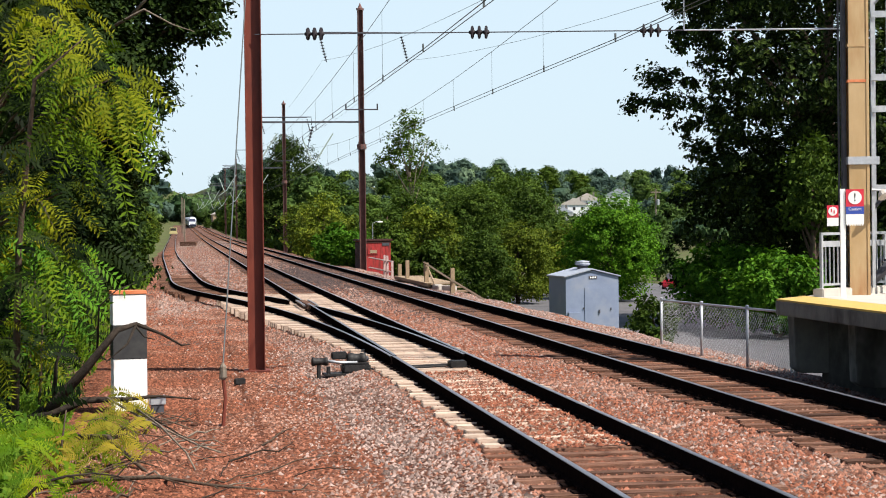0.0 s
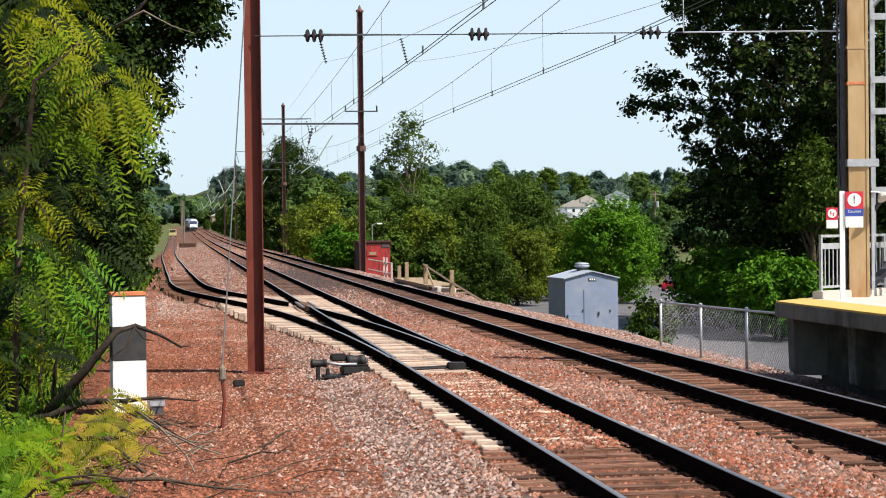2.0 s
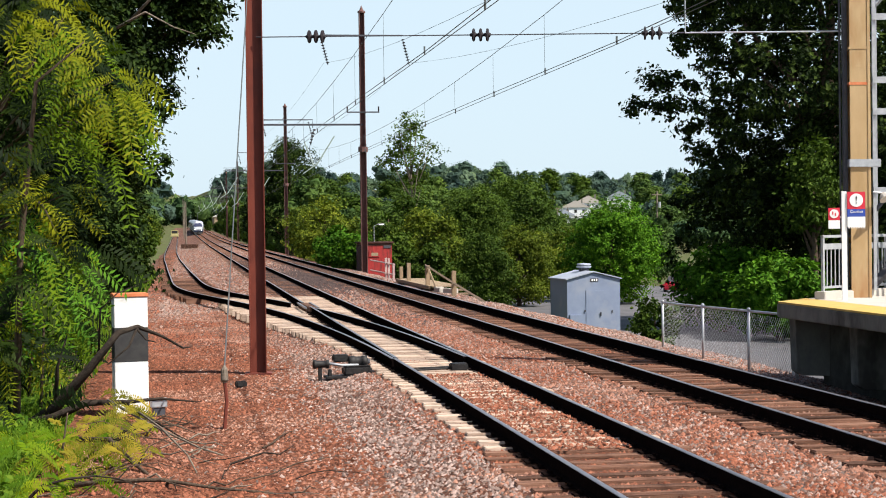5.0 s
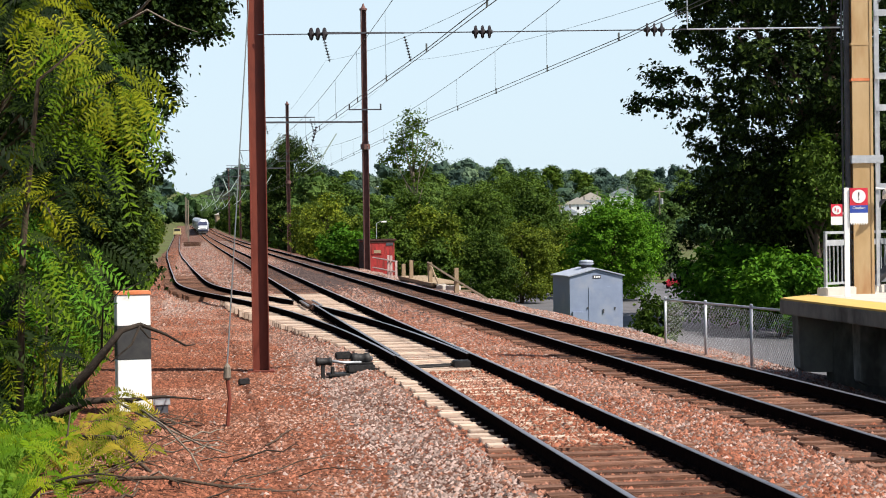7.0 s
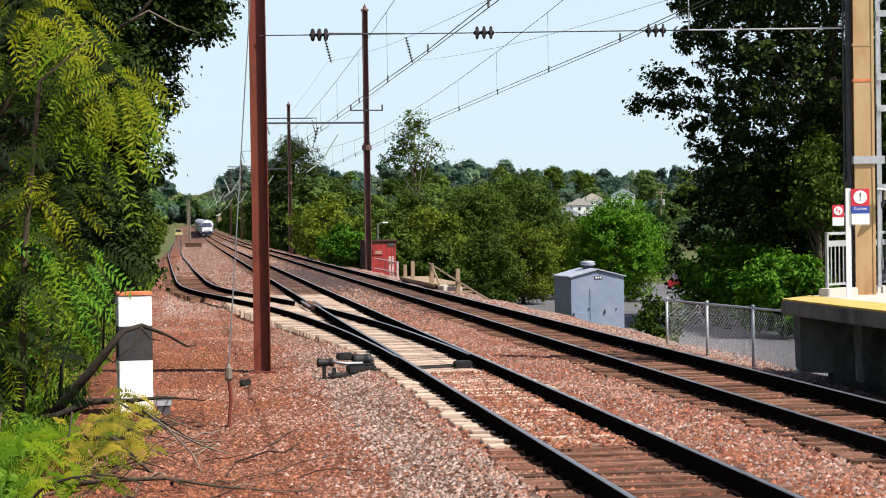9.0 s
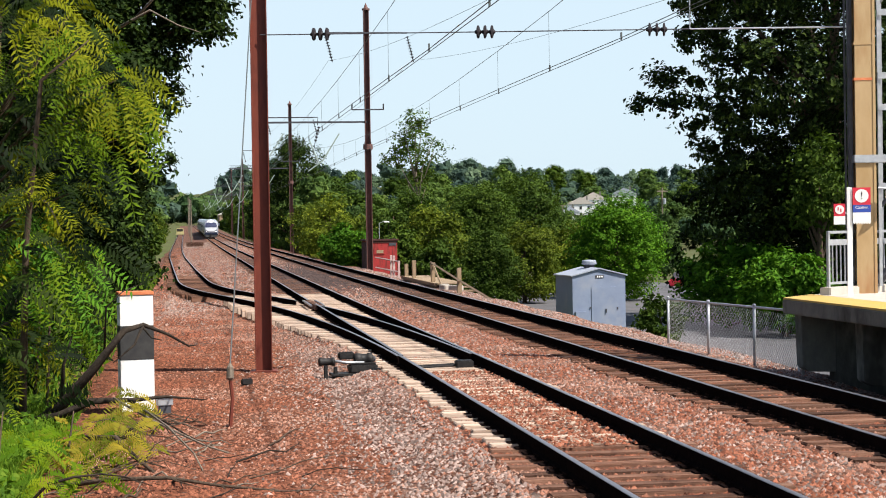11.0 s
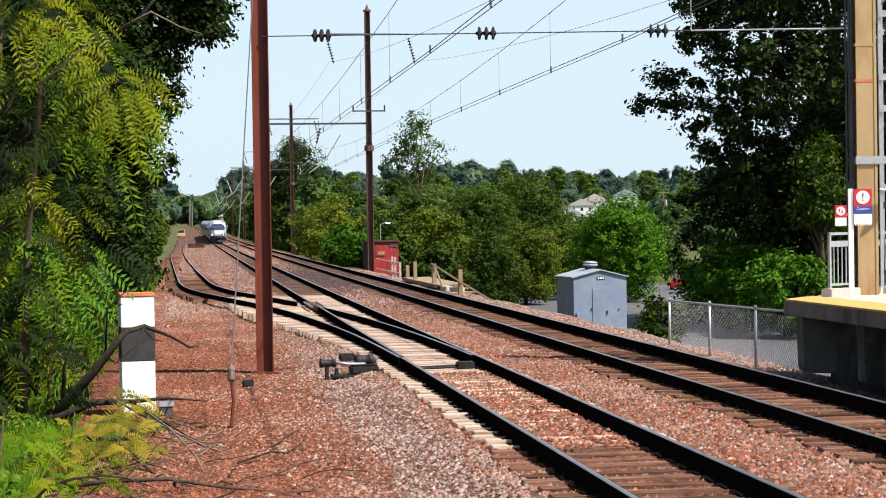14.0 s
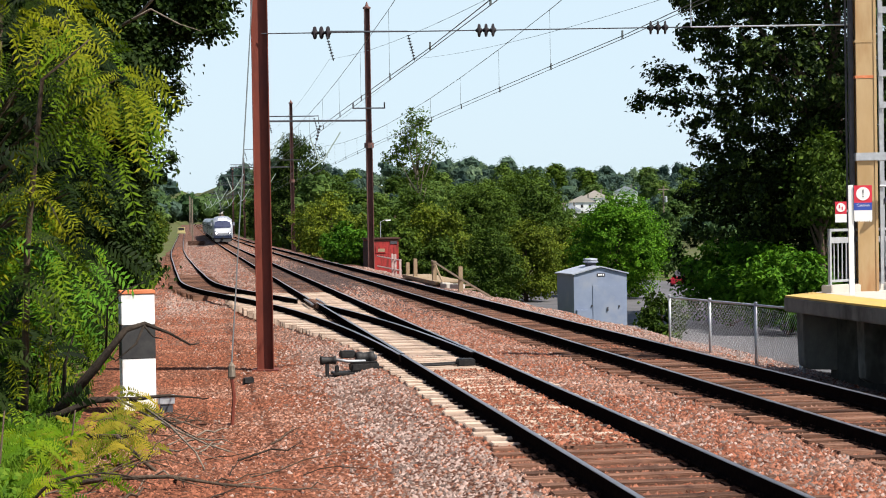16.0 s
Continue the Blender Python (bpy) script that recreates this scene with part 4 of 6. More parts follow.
solid("drive_rod", Geo().tube([(0.5, 0.1, 0.12), (0.9, 0.1, 0.16), (1.6, 0.08, 0.16)], 0.022, 8), "black_iron", machine)
for x in (-0.15, 0.55):
    solid("timber", Geo().box((x + 0.15, 0.0, 0.03), (0.2, 0.75, 0.09)), "tie", machine, bevel=0.01)

blockm = thing("point_detector", "dark iron lock and rods between the switch rails", "switch rod", (5.2, 32.6, -0.2))
solid("block", Geo().box((0.02, 0, 0.07), (0.34, 0.3, 0.14)), "black_iron", blockm, bevel=0.02)
solid("rod", Geo().tube([(-0.9, 0.0, 0.02), (0.1, 0.0, 0.05)], 0.02, 8), "black_iron", blockm)
solid("rod", Geo().tube([(-0.9, 0.35, 0.02), (0.1, 0.3, 0.05)], 0.02, 8), "black_iron", blockm)
frog = thing("frog", "worn dark steel crossing frog where the rails meet", "rail frog", (4.07, 58.2, 0))
solid("casting", Geo().add([(-0.10, -2.2, -0.19), (0.30, -2.2, -0.19), (0.22, 2.0, -0.19), (-0.16, 2.0, -0.19), (-0.02, -2.2, -0.02), (0.22, -2.2, -0.02), (0.14, 2.0, -0.02), (-0.08, 2.0, -0.02)],
                           [(3, 2, 1, 0), (4, 5, 6, 7), (0, 1, 5, 4), (1, 2, 6, 5), (2, 3, 7, 6), (3, 0, 4, 7)]), "tie", frog)
for x in (-0.16, 0.26):
    solid("wing_rail", Geo().box((x, -0.1, -0.03), (0.07, 4.0, 0.05)), "rail_head", frog)

post = thing("marker_post", "square white post with black band and orange cap", "marker post", (-0.93, 28.75, -0.44), 8)
W_ = 0.55
for z0, z1, mt, lb in ((0, 0.86, "white", "white paint, dirty at the foot"), (0.86, 1.42, "black_paint", "black painted band"), (1.42, 1.93, "white", "white paint"), (1.93, 1.99, "orange_cap", "orange painted cap")):
    k = 0.006 if mt == "black_paint" else 0.03 if mt == "orange_cap" else 0
    solid("band" if mt != "orange_cap" else "cap", Geo().box((0, 0, (z0 + z1) / 2), (W_ + k, 0.45 + k, z1 - z0 - 0.002)), mt, post, lb, bevel=0.008)
small = thing("cable_box", "small grey steel cable box on a low stand", "junction box", (-0.46, 28.08, -0.44), 10)
small.scale = (0.85, 0.85, 0.85)
solid("body", Geo().box((0, 0, 0.24), (0.30, 0.22, 0.14)), "steel_grey", small, bevel=0.012)
solid("lid", Geo().box((0, 0, 0.325), (0.34, 0.26, 0.03)), "steel_grey", small, bevel=0.008)
solid("stand", Geo().box((0, 0, 0.08), (0.22, 0.18, 0.18)), "steel_dark", small)

guy = thing("guy_wire", "rusty guy wire with anchor rod in the gravel", "guy wire", (0.56, 25.8, -0.44))
solid("strand", Geo().tube([(0.0, 0, 0.92), (0.86, 9.1, 9.1)], 0.011, 6), "wire", guy)
solid("strand_guard", Geo().tube([(0, 0, 0.9), (0.2, 2.1, 2.8)], 0.013, 6), "pole_red", guy)
solid("anchor_rod", Geo().tube([(-0.02, -0.02, -0.1), (0.03, 0, 0.45), (0, 0, 0.75)], 0.028, 6), "pole_red", guy)
solid("clamp", Geo().lathe((0, 0, 0.72), (0, 0, 1), [(0, 0.03), (0.04, 0.06), (0.2, 0.05), (0.26, 0.015)], 8), "bark_pale", guy)
rock = thing("anchor_stub", "dark iron anchor stub lying by the mast", "iron stub", (1.02, 32.6, -0.42), 20)
solid("stub", Geo().box((0, 0, 0.06), (0.22, 0.1, 0.12)), "black_iron", rock, bevel=0.02)

# ---- right-hand column, stair tower, signs, railing ----
col = thing("steel_column", "buff painted steel column with rust streaks and grey flange", "column", (12.6, 30.65, 1.14), -9)
solid("web", Geo().box((0, 0, 4.4), (0.02, 0.26, 9.2)), "pole_buff", col)
for s in (-1, 1):
    solid("flange", Geo().box((0, s * 0.141, 4.4), (0.34, 0.022, 9.2)), "pole_buff", col, bevel=0.006)
solid("edge_angle", Geo().box((0.19, -0.12, 4.4), (0.05, 0.09, 9.2)), "pole_buff", col)
solid("conduit", Geo().box((-0.22, 0.05, 4.4), (0.075, 0.14, 9.2)), "steel_dark", col, "dark grey square conduit")
solid("cable", Geo().tube([(-0.30, 0.1, 0), (-0.30, 0.1, 9)], 0.02, 6), "steel_dark", col)
for z in (2.55, 4.05, 4.72):
    solid("strap", Geo().box((0.0, -0.005, z), (0.37, 0.31, 0.05)), "orange_cap" if z == 4.05 else "pole_buff", col)
solid("clamp_plate", Geo().box((0.1, -0.1, 2.55), (0.6, 0.18, 0.15)), "steel_grey", col, bevel=0.01)
lamp = thing("floodlight", "small beige floodlight bracketed to the column", "floodlight", (12.95, 30.3, 3.12), -9)
solid("shade", Geo().lathe((0, 0, 0), (0.3, -0.5, -0.8), [(0, 0.04), (0.05, 0.09), (0.14, 0.13), (0.16, 0.02)], 12), "concrete_pale", lamp)
solid("arm", Geo().tube([(-0.18, 0.02, 0.02), (0, 0, 0)], 0.02, 6), "steel_grey", lamp)

stair = thing("stair_tower", "galvanised steel stair tower with ladders and rails", "stair tower", (13.42, 30.75, 1.28), -9)
for x in (-0.42, -0.12, 0.2, 0.62, 1.2):
    for y in (0, 1.1):
        solid("upright", Geo().box((x, y, 3.8), (0.06, 0.06, 7.6)), "steel_grey", stair)
for z in (1.9, 3.4, 4.0, 5.2, 6.4):
    solid("cross_bar", Geo().box((0.4, -0.04, z), (1.7, 0.05, 0.12)), "steel_grey", stair)
for i in range(7):
    solid("baluster", Geo().box((-0.02 + 0.19 * i, -0.03, 3.4), (0.025, 0.025, 1.1)), "steel_grey", stair)
g = Geo().tube([(-0.5, 0.3, 0.0), (2.0, 0.3, 2.3)], 0.09, 4)
solid("stringer", g, "steel_dark", stair)
solid("stringer", Geo().tube([(-0.5, 1.0, 0.0), (2.0, 1.0, 2.3)], 0.09, 4), "steel_dark", stair)
for i in range(10):
    solid("tread", Geo().box((-0.45 + 0.25 * i, 0.65, 0.05 + 0.23 * i), (0.26, 0.7, 0.04)), "steel_dark", stair)
solid("brace", Geo().tube([(-0.4, 0.1, 5.4), (1.3, 0.1, 7.2)], 0.05, 4), "steel_grey", stair)
solid("brace", Geo().tube([(-0.4, 0.1, 1.5), (0.3, 0.1, 2.3)], 0.04, 4), "steel_dark", stair)

fence_p = thing("platform_railing", "galvanised railing with upright bars on the platform end", "railing", (11.76, 30.3, 1.29), 32)
for i in range(6):
    solid("post", Geo().box((1.0 * i, 0, 0.5), (0.05, 0.05, 1.06)), "steel_grey", fence_p)
solid("top_rail", Geo().box((2.5, 0, 1.03), (5.05, 0.05, 0.05)), "steel_grey", fence_p)
solid("upper_rail", Geo().box((2.5, 0, 0.84), (5.0, 0.04, 0.11)), "steel_grey", fence_p)
solid("lower_rail", Geo().box((2.5, 0, 0.08), (5.0, 0.04, 0.045)), "steel_grey", fence_p)
for i in range(42):
    if i % 8:
        solid("bar", Geo().box((0.125 * i, 0, 0.45), (0.02, 0.02, 0.74)), "steel_grey", fence_p)


def sign_panel(owner, z, w, h, material, y=0.0, name="panel", x=0.0):
    return solid(name, Geo().box((x, y, z), (w, 0.012, h)), material, owner)


def disc(owner, x, y, z, r, material, name="disc"):
    return solid(name, Geo().lathe((x, y, z), (0, -1, 0), [(0, r), (0.004, r)], 28), material, owner)


def words(owner, text, x, y, z, size, material):
    cu = bpy.data.curves.new("lettering", "FONT")
    cu.body, cu.size, cu.align_x, cu.align_y, cu.extrude = text, size, "CENTER", "CENTER", 0.001
    tmp = bpy.data.objects.new("lettering", cu)
    scene.collection.objects.link(tmp)
    me = bpy.data.meshes.new_from_object(tmp.evaluated_get(bpy.context.evaluated_depsgraph_get()))
    bpy.data.objects.remove(tmp)
    me.materials.append(M[material])
    ob = new("lettering", me)
    ob.parent = owner
    ob.matrix_basis = pose(x, y, z, 90, 0, 0)
    return ob


sg = thing("caution_sign", "white post with red, blue and white caution panels", "sign", (11.85, 29.46, 1.155), -16)
sg.scale = (0.95, 0.95, 0.95)
solid("post", Geo().box((0, 0.03, 1.04), (0.10, 0.05, 2.1)), "sign_white", sg, bevel=0.006)
PX = 0.225
sign_panel(sg, 1.915, 0.335, 0.33, "sign_red", -0.01, x=PX)
sign_panel(sg, 1.677, 0.335, 0.145, "sign_blue", -0.01, x=PX)
sign_panel(sg, 1.505, 0.335, 0.198, "sign_white", -0.01, x=PX)
for i in range(7):
    solid("tab", Geo().box((0.085 + 0.047 * i, -0.01, 1.395), (0.024, 0.012, 0.024)), "sign_white", sg)
disc(sg, PX, -0.018, 1.92, 0.128, "sign_white")
words(sg, "!", PX, -0.026, 1.92, 0.21, "sign_ink")
words(sg, "Caution", PX, -0.02, 1.70, 0.075, "sign_white")
solid("side_bracket", Geo().box((-0.06, 0.02, 1.6), (0.14, 0.02, 0.04)), "steel_grey", sg)
sign_panel(sg, 1.66, 0.215, 0.235, "sign_red", 0.0, "notice_panel", -0.19)
sign_panel(sg, 1.46, 0.215, 0.16, "sign_white", 0.0, "notice_panel", -0.19)
disc(sg, -0.19, -0.008, 1.665, 0.085, "sign_white", "pictogram_disc")
for x, z in ((-0.215, 1.68), (-0.165, 1.65)):
    solid("pictogram_bar", Geo().box((x, -0.014, z), (0.022, 0.004, 0.06)), "sign_red", sg)

# ---- chain-link fence ----
cl = thing("chain_link_fence", "galvanised chain link fence with round posts", "fence", (11.5, 0, 0))
FY = [40.2, 36.95, 33.8, 31.0]


def FT(y):
    return 0.675 + (40.2 - y) * 0.0152


for y in FY:
    solid("post", Geo().tube([(0, y, -0.7), (0, y, FT(y) + 0.03)], 0.033, 8), "steel_grey", cl, smooth=True)
    solid("post_cap", Geo().lathe((0, y, FT(y) + 0.02), (0, 0, 1), [(0, 0.042), (0.03, 0.042), (0.05, 0.02)], 8), "steel_grey", cl)
for a, b in zip(FY, FY[1:]):
    solid("top_rail", Geo().tube([(0, a, FT(a)), (0, b, FT(b))], 0.025, 8), "steel_grey", cl, smooth=True)
for a, b in zip(FY, FY[1:]):
    g = Geo()
    L, h, q = a - b, 1.10, 0.11
    for k in range(-11, int(L / q) + 2):
        for s in (0, 1):
            z0, z1, y0 = 0.0, h, k * q
            p, e = [y0, z0], [y0 + h, z1]
            if p[0] < 0:
                p = [0, -p[0]]
            if e[0] > L:
                e = [L, z1 - (e[0] - L)]
            if p[1] < e[1]:
                f_ = (lambda u: a - u) if s == 0 else (lambda u: b + u)
                g.tube([(0.0, f_(p[0]), -0.38 + p[1]), (0.0, f_(e[0]), -0.38 + e[1])], 0.0022, 3, cap=False)
    solid("mesh_panel", g, "steel_grey", cl, "woven chain link mesh")
cl2 = solid("bollard", Geo().tube([(11.9, 32.3, -0.6), (11.9, 32.3, -0.18)], 0.03, 8), "sign_white", None, "short white peg in the gravel by the fence", "peg")

# ---- red hut, timber landing and steps beside the outer track ----
hut = thing("lineside_hut", "small red boarded hut with dark flat roof", "hut", (13.35, 121.6, -1.2), 3.8)
solid("body", Geo().box((0.1, 0, 1.35), (2.2, 2.0, 2.7)), "hut_red", hut)
solid("roof", Geo().box((0.1, 0, 2.76), (2.45, 2.25, 0.12)), "hut_dark", hut, bevel=0.01)
# boards on the left side, darker than the red front
for i in range(9):
    solid("side_board", Geo().box((-1.02, -0.88 + 0.22 * i, 1.33), (0.04, 0.20, 2.6)), "hut_dark", hut)
for i in range(6):
    solid("front_board", Geo().box((-0.84 + 0.37 * i, -1.015, 1.33), (0.365, 0.03, 2.6)), "hut_red", hut, bevel=0.006)
solid("corner_board", Geo().box((-0.98, -1.03, 1.33), (0.12, 0.05, 2.6)), "hut_red", hut)
solid("eaves_board", Geo().box((0.1, -1.04, 2.62), (2.2, 0.05, 0.12)), "hut_dark", hut)
win = solid("window_frame", Geo().box((-0.1, -1.05, 1.95), (0.75, 0.05, 0.42)), "hut_red", hut)
solid("pane", Geo().box((-0.06, -1.08, 1.93), (0.5, 0.02, 0.22)), "timber", win)
solid("notice_board", Geo().box((0.85, -1.05, 2.45), (0.5, 0.03, 0.2)), "steel_dark", hut)
light = solid("lamp_arm", Geo().tube([(0.1, 0, 2.8), (0.1, 0, 3.95), (0.45, 0, 4.1)], 0.025, 6), "steel_grey", hut)
solid("lamp_head", Geo().box((0.65, 0, 4.06), (0.36, 0.15, 0.1)), "sign_white", light)
landing = thing("timber_landing", "weathered timber landing with posts and handrail down the slope", "landing", (0, 0, 0))
for y in np.arange(79.8, 92.6, 0.3):
    solid("deck_board", Geo().box((12.2, y, -0.22), (1.4, 0.27, 0.06)), "timber", landing)
solid("edge_beam", Geo().box((11.46, 86.2, -0.27), (0.1, 12.9, 0.16)), "timber", landing)
for x, y, top in ((11.6, 91.8, 0.48), (11.6, 88.6, 0.74), (12.8, 90.2, 0.5), (11.6, 81.5, 0.76), (12.7, 80.4, 0.5), (11.6, 73.4, 0.14)):
    solid("post", Geo().box((x, y, top / 2 - 0.5), (0.2, 0.2, top + 1.0)), "timber", landing, bevel=0.012)
solid("handrail", Geo().tube([(11.55, 81.9, 0.76), (11.6, 73.4, 0.13), (11.75, 66.3, -0.42)], 0.055, 4), "timber", landing)
solid("brace", Geo().tube([(11.62, 81.4, 0.6), (11.62, 78.9, -0.25)], 0.05, 4), "timber", landing)
for z0, z1 in ((0.57, 0.54), (-0.06, -0.04)):
    solid("pink_rail", Geo().tube([(11.6, 107.2, z0), (11.6, 94.7, z1)], 0.045, 4), "rail_pink", landing, "faded pinkish white rail")
for y in (98.4, 97.0, 94.7):
    solid("white_stake", Geo().box((11.55, y, 0.1), (0.12, 0.12, 1.5 if y > 95 else 1.0)), "rail_pink", landing)
for i in range(10):
    solid("step", Geo().box((12.5, 78.9 - 1.3 * i, -0.36 - 0.13 * i), (1.0, 0.36, 0.07)), "timber", landing)
for i, (x, y) in enumerate(((11.75, 78.9), (11.6, 77.4), (11.95, 76.6))):
    solid("concrete_block", Geo().box((x, y, -0.32), (0.42, 0.6, 0.24), 20 * i), "concrete_pale", None, "broken pale concrete block beside the steps", "concrete block", "loose blocks", bevel=0.03)

# ---- road and parked car below the embankment ----
sheet("road", np.linspace(18.5, 46, 14), np.linspace(-20, 165, 50), lambda x, y: land(x, y) + 0.03, "asphalt", label="grey asphalt parking lot below the embankment", category="road", kind="structure")


def at(az, d, z=None):
    """A place on the ground by survey bearing from the track's direction, and survey distance."""
    x, y, _ = site(d * math.sin(radians(az)), d * math.cos(radians(az)))
    return (x, y, float(land(x, y)) if z is None else z)


car = thing("car", "small red car parked on the lot", "car", at(38.35, 68), 60)
solid("body", Geo().box((0, 0, 0.62), (4.2, 1.75, 0.62)), "sign_red", car, bevel=0.15)
solid("cabin", Geo().add([(-1.2, -0.8, 0.9), (1.1, -0.8, 0.9), (1.1, 0.8, 0.9), (-1.2, 0.8, 0.9), (-0.8, -0.68, 1.45), (0.5, -0.68, 1.45), (0.5, 0.68, 1.45), (-0.8, 0.68, 1.45)],
                         [(3, 2, 1, 0), (4, 5, 6, 7), (0, 1, 5, 4), (1, 2, 6, 5), (2, 3, 7, 6), (3, 0, 4, 7)]), "steel_dark", car, bevel=0.05)
for x in (-1.3, 1.3):
    for s in (-1, 1):
        solid("wheel", Geo().lathe((x, s * 0.72, 0.32), (0, s, 0), [(0, 0.32), (0.2, 0.32), (0.21, 0.2)], 16), "black_iron", car)


def utility_pole(place, h, label="grey timber utility pole with cross arm and transformer"):
    ob = thing("utility_pole", label, "utility pole", place)
    solid("shaft", Geo().tube([(0, 0, -0.3), (0, 0, h)], [0.16, 0.11], 8), "bark_pale", ob)
    solid("cross_arm", Geo().box((0, 0, h - 0.5), (2.2, 0.1, 0.12), 30), "bark_pale", ob)
    solid("transformer", Geo().lathe((0.3, -0.2, h - 2.4), (0, 0, 1), [(0, 0.22), (0.8, 0.22), (0.85, 0.1)], 10), "steel_grey", ob)


utility_pole(at(36.85, 115), 11.5)
utility_pole(at(29.2, 190), 12.0)
for y, h in ((325, 8.2), (444, 10.0), (541, 11.4)):
    ob = thing("signal_pole", "slim grey timber pole beside the far track", "pole", (0.35 + float(swing(y)), y, float(bed(0.35 + float(swing(y)), y))), group="poles beside the siding")
    solid("shaft", Geo().tube([(0, 0, -0.3), (0, 0, h)], [0.14, 0.1], 7), "bark_pale", ob)
yel = thing("track_machine", "small yellow maintenance machine standing on the siding", "track machine", (siding(455), 455, float(rise(455)) - 0.27))
solid("chassis", Geo().box((0, 0, 0.7), (2.2, 4.0, 0.5)), "cream", yel, bevel=0.08)
solid("cab", Geo().box((0, 0.8, 1.5), (1.9, 1.5, 1.3)), "cream", yel, bevel=0.1)
solid("window", Geo().box((0, 0.04, 1.65), (1.5, 0.04, 0.7)), "black_iron", yel)
for x in (-0.72, 0.72):
    for y in (-1.3, 1.3):
        solid("wheel", Geo().lathe((x, y, 0.36), (1, 0, 0), [(-0.05, 0.36), (0.06, 0.36)], 14), "black_iron", yel)


pile = thing("tie_pile", "stack of old rusty brown ties beside the siding", "tie stack", (0.9 + float(swing(278)), 278, float(bed(0.9, 278))), 82)
for k in range(3):
    for j in range(5 - k):
        solid("old_tie", Geo().box((-0.6 + 0.3 * j + 0.15 * k, 0.1 * ((j * 7 + k) % 3), 0.11 + 0.23 * k), (0.24, 2.5, 0.21)), "tie", pile, bevel=0.012)


# ---- houses on the far hill ----
def house(place, w, d, h, turn, wall, roof, label):
    ob = thing("house", label, "house", place, turn, group="houses on the far hillside")
    solid("wall", Geo().box((0, 0, h / 2 - 1), (w, d, h + 2)), wall, ob)
    r = h + w * 0.26
    solid("roof", Geo().add([(-w / 2 - 0.4, -d / 2 - 0.4, h - 0.1), (w / 2 + 0.4, -d / 2 - 0.4, h - 0.1), (w / 2 + 0.4, d / 2 + 0.4, h - 0.1), (-w / 2 - 0.4, d / 2 + 0.4, h - 0.1), (0, -d / 2 - 0.4, r), (0, d / 2 + 0.4, r)],
                            [(0, 1, 4), (1, 2, 5, 4), (2, 3, 5), (3, 0, 4, 5), (0, 3, 2, 1)]), roof, ob)
    for z in ((1.4, 4.2) if h > 4 and turn != 4 else ()):
        for k in (-0.3, 0, 0.3):
            f = solid("window", Geo().box((k * w, -d / 2 - 0.03, z), (1.1, 0.06, 1.4)), "black_iron", ob)
    if turn != 4:
        solid("chimney", Geo().box((w * 0.25, 0, r - 0.5), (0.7, 0.7, 2.0)), "concrete", ob)


for az, d, wid, h, mt, rf, lift in ((29.5, 330, 11, 6, "white", "roof_grey", 4.5), (30.6, 345, 12, 6, "white", "concrete_pale", 7.0), (31.6, 352, 13, 6, "white", "concrete_pale", 8.5), (28.2, 322, 10, 5, "white", "concrete", 4),
                                    (34.0, 420, 13, 6, "white", "roof_grey", 6), (26.0, 400, 10, 5, "concrete_pale", "roof_grey", 6)):
    x, y, z = at(az, d)
    house((x, y, z + lift), wid, 9, h, -az + 20, mt, rf, "white house with gabled roof among hillside trees")
house((16.5, 800, float(land(16.5, 800)) + 3.5), 6.5, 10, 4.2, 4, "timber", "concrete_pale", "beige building with pale roof beyond the line")

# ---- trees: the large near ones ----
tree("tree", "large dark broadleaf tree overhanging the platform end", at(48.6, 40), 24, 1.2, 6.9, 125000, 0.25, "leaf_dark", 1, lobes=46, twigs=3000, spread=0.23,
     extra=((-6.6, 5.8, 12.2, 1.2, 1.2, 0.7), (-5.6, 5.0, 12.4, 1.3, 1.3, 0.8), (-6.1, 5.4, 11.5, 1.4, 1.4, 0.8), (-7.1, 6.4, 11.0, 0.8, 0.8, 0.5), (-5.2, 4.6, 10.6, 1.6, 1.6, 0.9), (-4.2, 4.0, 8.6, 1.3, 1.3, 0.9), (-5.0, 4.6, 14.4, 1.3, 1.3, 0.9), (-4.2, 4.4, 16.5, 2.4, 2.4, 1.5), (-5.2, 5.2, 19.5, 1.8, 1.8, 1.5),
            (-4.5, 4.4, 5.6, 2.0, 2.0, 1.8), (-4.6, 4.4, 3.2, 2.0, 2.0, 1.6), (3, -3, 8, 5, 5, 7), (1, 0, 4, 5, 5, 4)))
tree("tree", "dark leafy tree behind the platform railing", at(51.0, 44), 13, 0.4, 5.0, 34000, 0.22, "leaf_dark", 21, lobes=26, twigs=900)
# added crown: lighter leaves paint the sunlit side of the big tree
tree("tree", "lighter-leaved stand-in for sunlit boughs of the big dark tree", at(47.7, 36.5), 8.6, 4.4, 1.4, 4200, 0.22, "leaf_maple", 33, lobes=12, twigs=150, spread=0.24, inner=0.7)
tree("shrub", "bright green shrub behind the chain link fence", at(41.6, 37), 3.9, 0.2, 2.5, 11000, 0.24, "leaf_green", 22, lobes=14, category="shrub")
tree("shrub", "bright green shrub behind the chain link fence", at(45.4, 35), 3.6, 0.2, 2.1, 8000, 0.24, "leaf_green", 23, lobes=12, category="shrub")
tree("shrub", "dark green shrub beside the equipment shed", at(36.6, 29), 2.1, 0.1, 0.95, 4000, 0.16, "leaf_maple", 24, lobes=10, category="shrub")
tree("tree", "rounded bright green tree below the embankment", at(33.4, 50), 6.3, 0.2, 3.45, 34000, 0.18, "leaf_green", 2, lobes=30, twigs=1400, spread=0.2)
